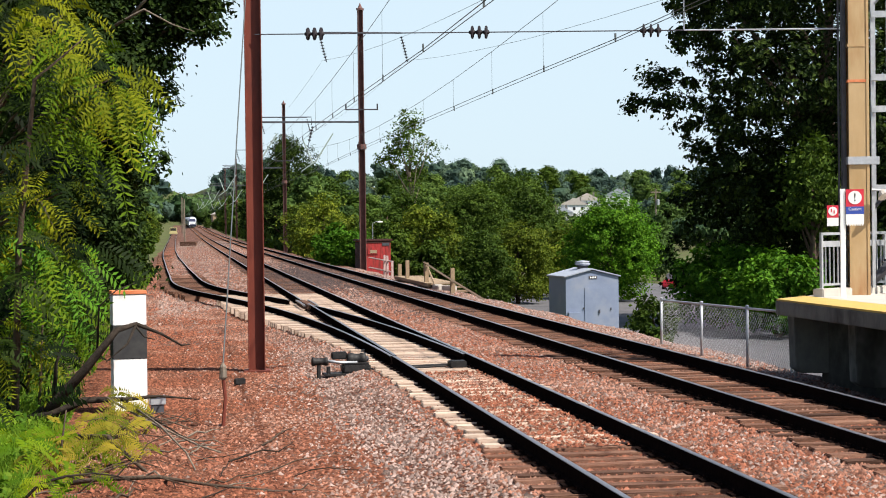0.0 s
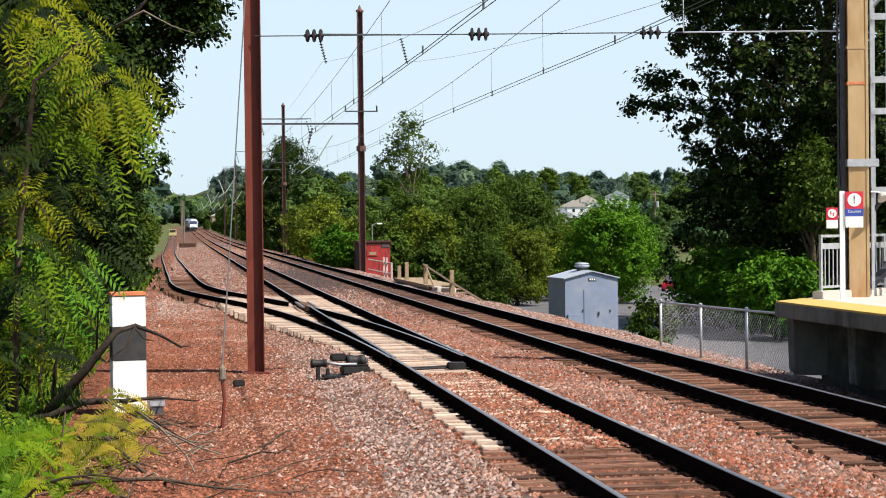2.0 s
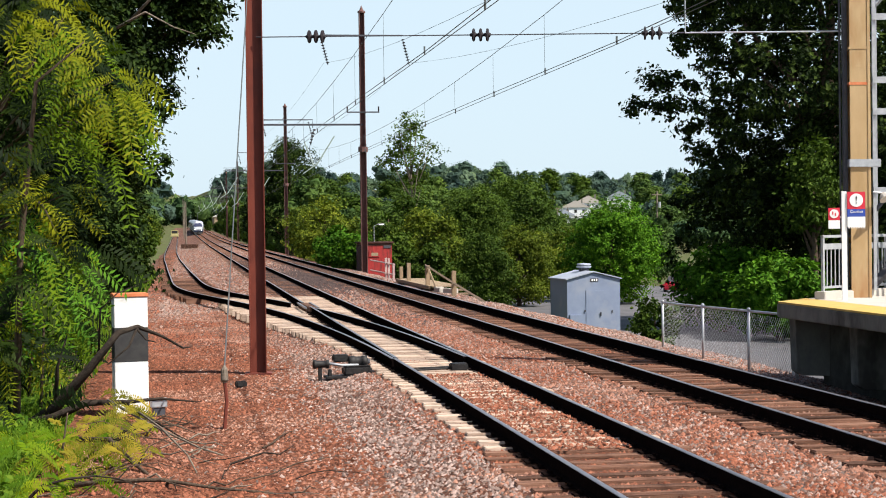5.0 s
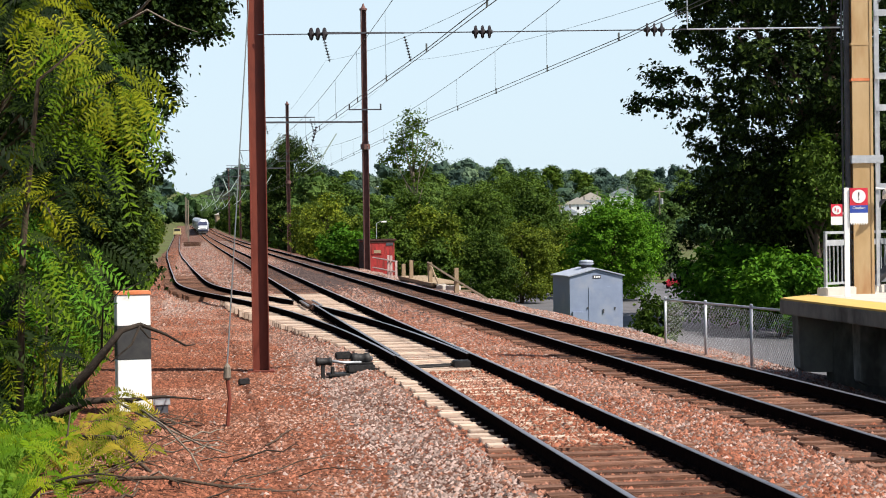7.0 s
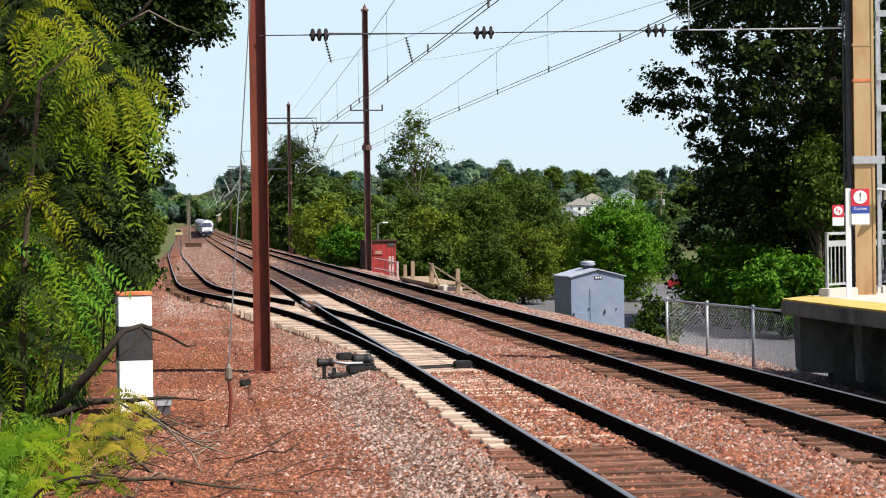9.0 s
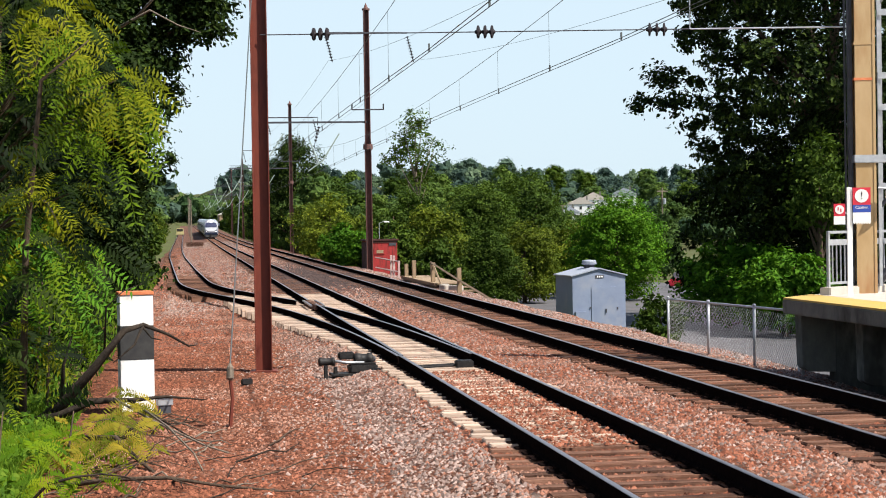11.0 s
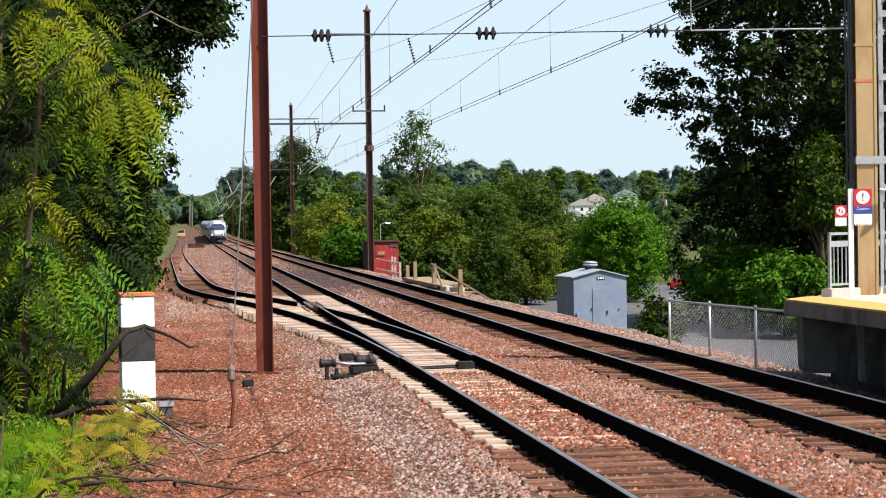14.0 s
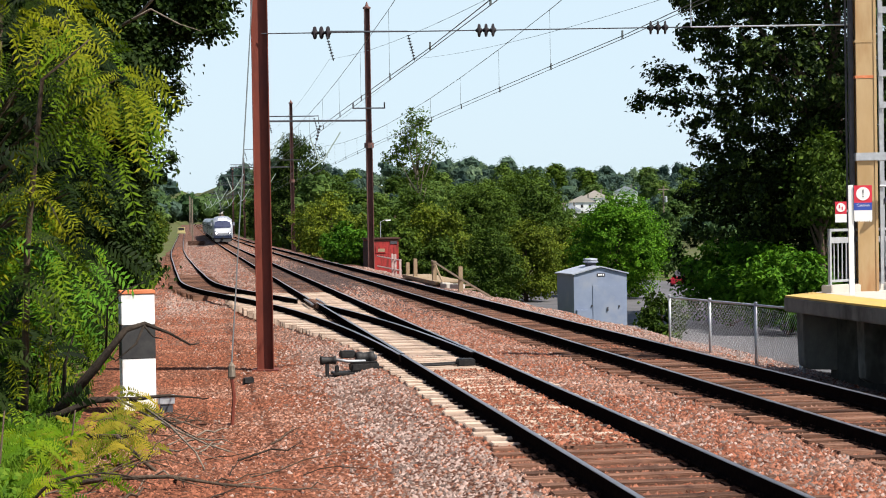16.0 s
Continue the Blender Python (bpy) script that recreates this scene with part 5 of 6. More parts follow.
tree("tree", "rounded dark green tree below the embankment", at(22.5, 60), 7.9, 0.4, 3.6, 32000, 0.2, "leaf_maple", 3, lobes=28, twigs=1300, spread=0.22)
tree("shrub", "low olive green bushy tree beside the steps", at(26.1, 46), 4.6, 0.2, 2.3, 18000, 0.16, "leaf_olive", 25, lobes=16, category="shrub")
tree("shrub", "olive green bush beside the steps", at(23.4, 44), 4.2, 0.2, 1.9, 13000, 0.16, "leaf_maple", 26, lobes=14, category="shrub")
tree("tree", "mid green tree in the valley", at(26.9, 68), 8.4, 0.6, 3.2, 12000, 0.28, "leaf_maple", 27, lobes=18)
tree("tree", "dark tree with flat crown in the valley", at(26.0, 95), 12.0, 3.0, 5.2, 18000, 0.32, "leaf_maple", 28, lobes=20)
tree("tree", "tall thin sparse tree with bare trunk", at(17.5, 75), 16.4, 8.5, 3.3, 4200, 0.26, "leaf_maple", 29, lobes=12, twigs=90, spread=0.36, bark="bark_pale", limbs=16, trunk=0.2)
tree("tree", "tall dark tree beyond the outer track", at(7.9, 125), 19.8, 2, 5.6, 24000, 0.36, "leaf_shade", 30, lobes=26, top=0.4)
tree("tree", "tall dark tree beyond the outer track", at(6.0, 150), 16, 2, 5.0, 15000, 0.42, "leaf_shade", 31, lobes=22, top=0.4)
for i, (az, d, h, r, lf) in enumerate(((10.6, 72, 6.5, 3.2, "leaf_olive"), (12.4, 66, 5.2, 2.8, "leaf_olive"), (13.2, 58, 3.4, 2.0, "leaf_green"), (11.4, 62, 3.2, 2.0, "leaf_green"), (9.0, 88, 7, 3.2, "leaf_olive"), (15.6, 63, 6.6, 2.8, "leaf_maple"),
                                     (18.4, 58, 6.4, 2.6, "leaf_olive"), (20.0, 55, 5.6, 2.2, "leaf_olive"), (17.2, 64, 8.0, 2.6, "leaf_maple"), (29.5, 60, 5.0, 2.4, "leaf_olive"), (19.2, 50, 3.8, 1.8, "leaf_maple"), (28.7, 52, 3.4, 1.7, "leaf_olive"), (16.3, 56, 4.4, 2.0, "leaf_maple"))):
    tree("shrub", "leafy %s bush on the embankment slope" % {"leaf_olive": "olive green", "leaf_green": "bright green", "leaf_maple": "dark green"}[lf], at(az, d), h, 0.1, r, 7000, 0.26, lf, 40 + i, lobes=14, category="shrub", group="bushes on the slope")

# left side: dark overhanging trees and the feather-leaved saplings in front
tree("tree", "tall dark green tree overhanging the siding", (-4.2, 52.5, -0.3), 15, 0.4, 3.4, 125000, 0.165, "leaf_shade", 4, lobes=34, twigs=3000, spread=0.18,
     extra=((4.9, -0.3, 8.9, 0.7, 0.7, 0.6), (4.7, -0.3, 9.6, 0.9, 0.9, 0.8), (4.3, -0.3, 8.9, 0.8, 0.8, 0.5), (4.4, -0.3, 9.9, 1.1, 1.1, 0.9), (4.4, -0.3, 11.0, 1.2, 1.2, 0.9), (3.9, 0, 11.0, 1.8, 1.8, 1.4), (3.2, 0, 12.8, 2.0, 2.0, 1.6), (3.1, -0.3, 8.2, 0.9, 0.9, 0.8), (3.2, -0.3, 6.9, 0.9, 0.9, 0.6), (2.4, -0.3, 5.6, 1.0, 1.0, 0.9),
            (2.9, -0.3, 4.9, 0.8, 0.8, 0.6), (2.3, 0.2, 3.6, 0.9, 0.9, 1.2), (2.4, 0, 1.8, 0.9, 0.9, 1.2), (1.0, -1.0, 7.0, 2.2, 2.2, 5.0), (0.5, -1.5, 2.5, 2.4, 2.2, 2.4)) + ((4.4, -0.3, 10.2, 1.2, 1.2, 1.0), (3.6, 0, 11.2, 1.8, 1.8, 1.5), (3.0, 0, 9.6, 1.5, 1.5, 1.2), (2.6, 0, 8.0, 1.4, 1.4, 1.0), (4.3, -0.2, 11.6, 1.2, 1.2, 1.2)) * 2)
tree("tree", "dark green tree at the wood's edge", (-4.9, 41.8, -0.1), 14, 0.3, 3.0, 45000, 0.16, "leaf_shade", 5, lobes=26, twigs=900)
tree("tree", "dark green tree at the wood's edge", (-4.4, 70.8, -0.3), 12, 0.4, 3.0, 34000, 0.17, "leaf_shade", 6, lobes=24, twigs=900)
tree("tree", "green tree at the wood's edge", (-6.2, 97.8, -0.2), 11, 0.4, 3.6, 20000, 0.22, "leaf_maple", 7, lobes=22)
tree("tree", "light green tree along the siding", (-7.4, 138, -0.2), 10, 0.4, 4.0, 12000, 0.32, "leaf_olive", 8, lobes=20)
for i, (y, r, h, lf) in enumerate(((118, 1.3, 4.2, "leaf_maple"), (150, 1.4, 4.6, "leaf_maple"), (185, 1.4, 4.2, "leaf_olive"), (225, 1.6, 5.0, "leaf_olive"), (270, 1.9, 5.6, "leaf_maple"), (318, 2.0, 4.8, "leaf_olive"))):
    x = float(siding(y)) - 1.5 - r
    tree("shrub", "%s bush on the grass beside the siding" % ("tall olive green" if lf == "leaf_olive" else "tall dark green"), (x, y, float(land(x, y)) - 0.05), h, 0.1, r, 4500, 0.26, lf, 140 + i, lobes=14, category="shrub", group="bushes beside the siding")

MIDS = [tree("tree", "broadleaf tree in the valley wood", (60 + 9 * i, 440, float(land(60 + 9 * i, 440))), 13.0, 0.6, 4.6, 3600, 0.6, lf, 60 + i, lobes=18, twigs=520, spread=0.3, group="valley wood", limbs=5, inner=0.88, facing=2.2, core=0.68)
        for i, lf in enumerate(("leaf_far", "leaf_olive", "leaf_maple", "leaf_maple", "leaf_far"))]
rw = random.Random(8)
for i in range(190):
    az = rw.uniform(3.8, 37)
    d = 78 + 190 * rw.random() ** 0.8
    if d * math.sin(radians(az)) < 17:
        continue
    x, y, z = at(az, d)
    ob = copy_thing(MIDS[rw.choice((0, 0, 1, 2, 3, 4, 4))], pose(x, y, z, 0, 0, rw.uniform(0, 360)))
    k = rw.uniform(0.45, 0.8) * (0.8 if az > 20 else 1.0)
    ob.scale = (k * rw.uniform(0.9, 1.2),) * 2 + (k,)
for i in range(26):
    y = 168 + i * 18.5
    ob = copy_thing(MIDS[rw.choice((0, 1, 4))], pose(-10 - rw.uniform(0, 3) - 0.0055 * y + float(swing(y)), y, float(land(-10, y)), 0, 0, rw.uniform(0, 360)))
    k = rw.uniform(0.6, 0.85)
    ob.scale = (k, k, k)
for i in range(12):
    y = 92 + i * 17
    ob = copy_thing(MIDS[rw.choice((0, 1, 2))], pose(-6.3 - 0.004 * y - rw.uniform(0, 1.2), y, float(land(-6.5, y)) - 0.3, 0, 0, rw.uniform(0, 360)))
    k = rw.uniform(0.42, 0.6)
    ob.scale = (k, k, k)
for i in range(26):
    y = 270 + i * 19.5
    ob = copy_thing(MIDS[rw.choice((2, 2, 4))], pose(18.4 + rw.uniform(0, 3) + float(swing(y)), y, float(land(20, y)) - 0.3, 0, 0, rw.uniform(0, 360)))
    k = rw.uniform(0.75, 1.15)
    ob.scale = (k, k, k)
for i in range(64):
    az, d = rw.uniform(7, 41), rw.uniform(285, 600)
    if abs(az - 30) < 2.4 and d < 356 or abs(az - 34) < 1.2:
        continue
    ob = copy_thing(MIDS[rw.choice((0, 4, 4, 2))], pose(*at(az, d), 0, 0, rw.uniform(0, 360)))
    k = rw.uniform(1.0, 1.7)
    ob.scale = (k * 1.25, k * 1.25, k)
for x, y in ((9.5, 690), (13.5, 740), (21, 690)):
    ob = copy_thing(MIDS[2], pose(x, y, float(land(x, y)) - 0.3, 0, 0, x * 40))
    ob.scale = (0.4, 0.4, 0.36)
for i in range(16):
    ob = copy_thing(MIDS[rw.choice((0, 2, 0))], pose(rw.uniform(-26, -9), rw.uniform(30, 125), 0.4, 0, 0, rw.uniform(0, 360)))
    k = rw.uniform(0.9, 1.15)
    ob.scale = (k, k, k)


def far_wood(name, label, n, az0, az1, d0, d1, blades, size, leaf, seed, hmin=9, hmax=15):
    """Distant woods: many crowns of loose blades on the hillside, one mesh."""
    rng = np.random.default_rng(seed)
    az = np.radians(rng.uniform(az0, az1, n))
    d = d0 + (d1 - d0) * rng.uniform(size=n)
    x, y = d * np.sin(az), d * np.cos(az)
    clear = (np.abs(x - 5 - swing(np.minimum(y, 400) * 2.166)) > 16) | (d > 432)
    deg = np.degrees(np.arctan2(x, y))
    clear &= ~((np.abs(deg - 30) < 2.4) & (d < 356)) & ~((np.abs(deg - 34) < 1.2) & (d > 360) & (d < 432))
    x, y, d = x[clear], y[clear], d[clear]
    y = 2.166 * y + 0.64 * x
    z = land(x, y)
    h = rng.uniform(hmin, hmax, len(x))
    r = h * rng.uniform(0.36, 0.6, len(x))
    # each crown is a dome of a few rounded lumps with loose leaf clumps on their outsides
    m, c = len(x), 4
    lump = rng.normal(size=(m, c, 3))
    lump /= np.linalg.norm(lump, axis=2)[:, :, None]
    lump *= rng.uniform(0.35, 0.62, (m, c, 1))
    lump[:, 0] *= 0.1
    big = rng.uniform(0.3, 0.48, (m, c))
    big[:, 0] = 0.68
    span = np.stack([r, r, h * 0.46], 1)
    mid = np.stack([x, y, z + h * 0.52], 1)
    v, f = leafy_lumps(rng, (mid[:, None] + lump * span[:, None]).reshape(-1, 3), (big[:, :, None] * span[:, None]).reshape(-1, 3) * 0.74, 0.22)
    k = np.repeat(np.arange(m), blades)
    q = rng.normal(size=(len(k), 3))
    q /= np.linalg.norm(q, axis=1)[:, None]
    j = rng.integers(0, c, len(k))
    p = mid[k] + (lump[k, j] + q * (big[k, j] * rng.uniform(0.86, 1.06, len(k)))[:, None]) * span[k]
    v2, f2 = leaf_arrays(p, size * d[k] / 400.0, rng, 0.8, 0.1, q * 2.0)
    ob = fast_mesh(name, np.concatenate([v, v2]), np.concatenate([f, as_triangles(f2) + len(v)]), leaf, label=label, category="woods", kind="stuff")
    ob.data.polygons.foreach_set("use_smooth", [False] * len(ob.data.polygons))
    shade = rng.uniform(size=m)
    tone = ob.data.attributes.new("crown_tone", "FLOAT", "POINT")
    tone.data.foreach_set("value", np.concatenate([np.repeat(shade, c * len(LUMP_V)), np.repeat(shade, blades * 4)]).astype(np.float32))


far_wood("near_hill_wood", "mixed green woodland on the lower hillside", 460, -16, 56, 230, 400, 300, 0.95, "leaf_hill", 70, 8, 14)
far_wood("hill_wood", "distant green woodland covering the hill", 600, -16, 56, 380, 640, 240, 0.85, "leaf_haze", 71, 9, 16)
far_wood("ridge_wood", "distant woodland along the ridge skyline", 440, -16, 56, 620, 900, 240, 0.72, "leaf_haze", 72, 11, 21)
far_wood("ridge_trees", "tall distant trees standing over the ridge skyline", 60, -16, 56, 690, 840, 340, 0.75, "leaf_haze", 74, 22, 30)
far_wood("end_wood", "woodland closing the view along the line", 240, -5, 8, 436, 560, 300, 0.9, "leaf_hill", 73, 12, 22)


# feather-leaved saplings at the left
def sapling(place, stems, seed, label, n, zone, leaf="leaf_sumac", length=0.55, name="sapling", limit=None, back=0.0):
    """Stems and feather leaves within a zone (x0, x1, y0, y1, z0, z1), gathered in sprays."""
    rng = np.random.default_rng(seed)
    ob = thing(name, label, "sapling", (0, 0, 0))
    for s in stems:
        solid("stem", Geo().tube([site(*p[:3]) for p in s], [p[3] for p in s], 7), "bark", ob, smooth=True)
    x0, x1, y0, y1, z0, z1 = zone
    tips = []
    while len(tips) < n:
        c = np.array((rng.uniform(x0, x1), rng.uniform(y0, y1), rng.uniform(z0, z1)))
        az = math.degrees(math.atan2(c[0], c[1]))
        edge = limit or (np.interp(c[2], EDGE_Z, EDGE_AZ) if z1 > 1 else -2.6)
        if az > edge + rng.normal() * 0.3 or (z1 > 3 and az < edge - 2.6 and rng.uniform() > 0.45):
            continue
        c = np.array(site(*c)) + np.array((0, back, 0))
        turn0 = rng.uniform(0, 6.28)
        big = z1 > 1
        for k in range(rng.integers(5, 9) if big else 5):
            a = turn0 + k * 2.4
            tips.append((c + rng.normal(size=3) * ((0.3, 0.5, 0.22) if big else (0.1, 0.15, 0.05)), (math.cos(a), math.sin(a), rng.uniform(-0.25, 0.5))))
    v, f = fronds(rng, tips, length)
    fast_mesh("leaves", v, f, leaf, ob)
    return ob


EDGE_Z = (-0.4, 0.3, 1.2, 1.7, 2.3, 3.2, 3.8, 4.6, 5.4, 6.0, 6.6, 9)
EDGE_AZ = (-11.0, -10.4, -9.4, -8.4, -8.2, -9.0, -6.4, -5.4, -5.6, -6.6, -8.8, -9.6)
# inner layer behind the sprays, its shade painted into the leaves
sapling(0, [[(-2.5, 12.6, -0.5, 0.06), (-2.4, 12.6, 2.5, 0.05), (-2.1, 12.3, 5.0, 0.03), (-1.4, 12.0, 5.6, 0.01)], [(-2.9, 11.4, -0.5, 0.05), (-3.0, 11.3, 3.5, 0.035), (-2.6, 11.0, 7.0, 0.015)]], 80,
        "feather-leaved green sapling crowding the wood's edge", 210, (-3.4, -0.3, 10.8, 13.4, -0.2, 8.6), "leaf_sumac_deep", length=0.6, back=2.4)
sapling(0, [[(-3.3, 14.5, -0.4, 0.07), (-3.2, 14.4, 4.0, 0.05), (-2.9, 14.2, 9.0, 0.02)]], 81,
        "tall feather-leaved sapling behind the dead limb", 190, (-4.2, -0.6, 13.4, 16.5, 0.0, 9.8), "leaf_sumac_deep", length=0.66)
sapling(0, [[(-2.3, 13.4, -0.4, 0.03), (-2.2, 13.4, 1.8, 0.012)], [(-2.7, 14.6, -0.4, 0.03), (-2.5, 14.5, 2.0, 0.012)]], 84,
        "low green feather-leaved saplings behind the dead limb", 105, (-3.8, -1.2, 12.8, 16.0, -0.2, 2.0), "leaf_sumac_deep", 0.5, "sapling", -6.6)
tree("shrub", "dense dark green shrub at the wood's edge", (-3.3, 33.5, -0.5), 2.9, 0.1, 1.25, 9000, 0.13, "leaf_green", 95, lobes=14, category="shrub", group="bushes behind the post")
tree("shrub", "dense dark green shrub at the wood's edge", (-4.3, 36.0, -0.4), 4.0, 0.1, 1.6, 9000, 0.15, "leaf_maple", 96, lobes=14, category="shrub", group="bushes behind the post")
tree("shrub", "dense dark green shrub at the wood's edge", (-3.1, 43.0, -0.5), 2.6, 0.1, 1.1, 8000, 0.14, "leaf_maple", 97, lobes=14, category="shrub", group="bushes behind the post")
sapling(0, [[(-1.6, 10.6, -0.45, 0.02), (-1.5, 10.6, 0.3, 0.008)]], 82, "low yellow-green feather-leaved suckers among dead branches", 100, (-2.0, -0.1, 9.6, 12.4, -0.4, 0.12), "leaf_yellow", 0.33, "sucker_shoots")
sapling(0, [[(-2.2, 9.6, -0.45, 0.02), (-2.1, 9.6, 0.6, 0.008)]], 83, "low green feather-leaved suckers on the bank", 95, (-2.9, -0.9, 9.2, 13.2, -0.4, 0.15), "leaf_sumac", 0.34, "sucker_shoots")


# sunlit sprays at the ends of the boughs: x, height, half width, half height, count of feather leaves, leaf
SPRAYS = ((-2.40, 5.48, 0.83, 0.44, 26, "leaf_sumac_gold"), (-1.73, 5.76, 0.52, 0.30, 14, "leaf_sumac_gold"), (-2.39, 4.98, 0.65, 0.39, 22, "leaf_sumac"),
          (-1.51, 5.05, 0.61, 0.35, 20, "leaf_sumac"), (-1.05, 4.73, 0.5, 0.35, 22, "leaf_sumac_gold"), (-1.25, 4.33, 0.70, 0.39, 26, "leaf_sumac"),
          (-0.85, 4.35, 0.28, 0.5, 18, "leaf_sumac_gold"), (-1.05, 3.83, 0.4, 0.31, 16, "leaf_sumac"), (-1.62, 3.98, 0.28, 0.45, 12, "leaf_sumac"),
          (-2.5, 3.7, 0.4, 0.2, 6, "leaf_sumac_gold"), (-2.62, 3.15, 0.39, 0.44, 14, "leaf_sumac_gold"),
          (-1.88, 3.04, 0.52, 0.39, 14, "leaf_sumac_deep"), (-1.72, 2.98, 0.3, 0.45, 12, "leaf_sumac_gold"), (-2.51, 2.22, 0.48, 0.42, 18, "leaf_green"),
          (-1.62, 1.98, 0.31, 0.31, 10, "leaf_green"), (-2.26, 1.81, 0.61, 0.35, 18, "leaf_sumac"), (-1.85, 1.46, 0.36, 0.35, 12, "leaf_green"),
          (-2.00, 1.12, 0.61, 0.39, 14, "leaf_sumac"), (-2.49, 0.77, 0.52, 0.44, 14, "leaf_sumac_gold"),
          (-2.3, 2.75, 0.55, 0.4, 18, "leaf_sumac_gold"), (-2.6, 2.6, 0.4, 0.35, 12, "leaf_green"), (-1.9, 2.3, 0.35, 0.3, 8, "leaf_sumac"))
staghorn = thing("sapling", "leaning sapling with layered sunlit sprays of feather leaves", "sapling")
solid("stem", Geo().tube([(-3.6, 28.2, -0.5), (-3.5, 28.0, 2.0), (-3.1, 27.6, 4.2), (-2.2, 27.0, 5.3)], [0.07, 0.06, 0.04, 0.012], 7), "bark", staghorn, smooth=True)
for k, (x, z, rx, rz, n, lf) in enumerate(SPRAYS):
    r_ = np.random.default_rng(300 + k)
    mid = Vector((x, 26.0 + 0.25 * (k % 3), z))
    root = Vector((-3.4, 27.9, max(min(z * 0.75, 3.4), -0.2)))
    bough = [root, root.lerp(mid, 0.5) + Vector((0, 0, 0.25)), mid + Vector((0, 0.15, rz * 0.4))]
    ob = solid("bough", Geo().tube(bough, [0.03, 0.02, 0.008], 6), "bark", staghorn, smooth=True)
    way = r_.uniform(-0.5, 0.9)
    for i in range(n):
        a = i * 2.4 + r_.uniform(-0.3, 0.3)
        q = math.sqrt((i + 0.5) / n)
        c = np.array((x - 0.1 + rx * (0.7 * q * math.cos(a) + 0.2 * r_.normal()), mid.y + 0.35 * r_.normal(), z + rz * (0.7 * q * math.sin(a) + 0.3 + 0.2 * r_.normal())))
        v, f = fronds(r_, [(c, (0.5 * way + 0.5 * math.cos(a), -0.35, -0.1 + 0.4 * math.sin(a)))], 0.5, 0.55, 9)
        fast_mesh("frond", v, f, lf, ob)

for pts in ([(-1.9, 44.0, 7.6), (-0.9, 43.6, 8.1), (-0.2, 43.4, 7.7), (0.35, 43.2, 7.5)], [(-1.3, 43.8, 7.9), (-0.7, 43.5, 8.5), (-0.1, 43.4, 8.8)], [(-2.9, 26.6, 3.0), (-2.5, 26.2, 3.2), (-2.1, 26.0, 3.0), (-1.9, 25.9, 2.6)]):
    solid("bough", Geo().tube(pts, [0.045, 0.032, 0.02, 0.008][:len(pts)], 6), "bark_pale", staghorn, "bare grey bough", smooth=True)

# dead limbs and twigs
limb = thing("dead_limb", "forked dark dead limb lying by the white post", "dead branch", (0, 0, 0))
for pts, r in (([(-2.35, 12.9, -0.35), (-1.95, 12.6, -0.05), (-1.45, 12.3, 0.55), (-1.0, 12.2, 1.12), (-0.72, 12.2, 1.2), (-0.35, 12.2, 1.02), (-0.05, 12.1, 0.83), (0.08, 12.1, 0.84)], [0.09, 0.085, 0.07, 0.05, 0.035, 0.022, 0.015, 0.006]),
               ([(-2.4, 12.9, -0.33), (-2.0, 12.5, -0.2), (-1.5, 12.4, 0.02), (-0.9, 12.3, 0.0), (-0.4, 12.2, 0.03), (0.2, 12.1, -0.06)], [0.08, 0.07, 0.055, 0.035, 0.022, 0.008]),
               ([(-0.72, 12.2, 1.2), (-0.85, 12.15, 0.9), (-1.15, 12.1, 0.65)], [0.025, 0.018, 0.006]),
               ([(-0.74, 12.2, 1.18), (-0.6, 12.1, 1.0), (-0.45, 12.1, 0.95)], [0.02, 0.012, 0.005]),
               ([(-1.95, 12.6, 0.0), (-1.9, 12.5, 0.6), (-1.75, 12.4, 1.1)], [0.04, 0.025, 0.01]),
               ([(-1.3, 12.3, 0.7), (-1.25, 12.2, 1.5), (-1.0, 12.1, 1.75), (-0.5, 12.1, 1.95)], [0.02, 0.014, 0.01, 0.004]),
               ([(-0.95, 12.3, 0.0), (-0.5, 11.8, -0.2), (0.0, 11.2, -0.42)], [0.03, 0.018, 0.008])):
    solid("branch", Geo().tube([site(*p) for p in pts], r, 7), "bark_dark", limb, smooth=True)
rb = random.Random(12)
for i in range(38):
    x, y = rb.uniform(-1.9, 1.3), rb.uniform(8.0, 12.6)
    if x > 0.2 and y > 10.5:
        continue
    a, L = rb.uniform(-1.3, 1.3), rb.uniform(0.2, 1.0) * (1.6 if rb.random() < 0.2 else 1)
    z = -0.43
    pts = [(x, y, z + 0.0)]
    for k in range(1, 5):
        a += rb.uniform(-0.3, 0.3)
        px_, py_, _ = pts[-1]
        pts.append((px_ + math.cos(a) * L / 4, py_ + math.sin(a) * L / 4, z + rb.uniform(0, 0.09)))
    r = rb.uniform(0.006, 0.018)
    solid("dead_stick", Geo().tube([site(*p) for p in pts], [r, r, r * 0.8, r * 0.6, r * 0.3], 5), rb.choice(("bark_dark", "bark_pale", "bark_pale", "bark")), None, "dry dead stick lying on the gravel", "stick", "sticks on the ground")

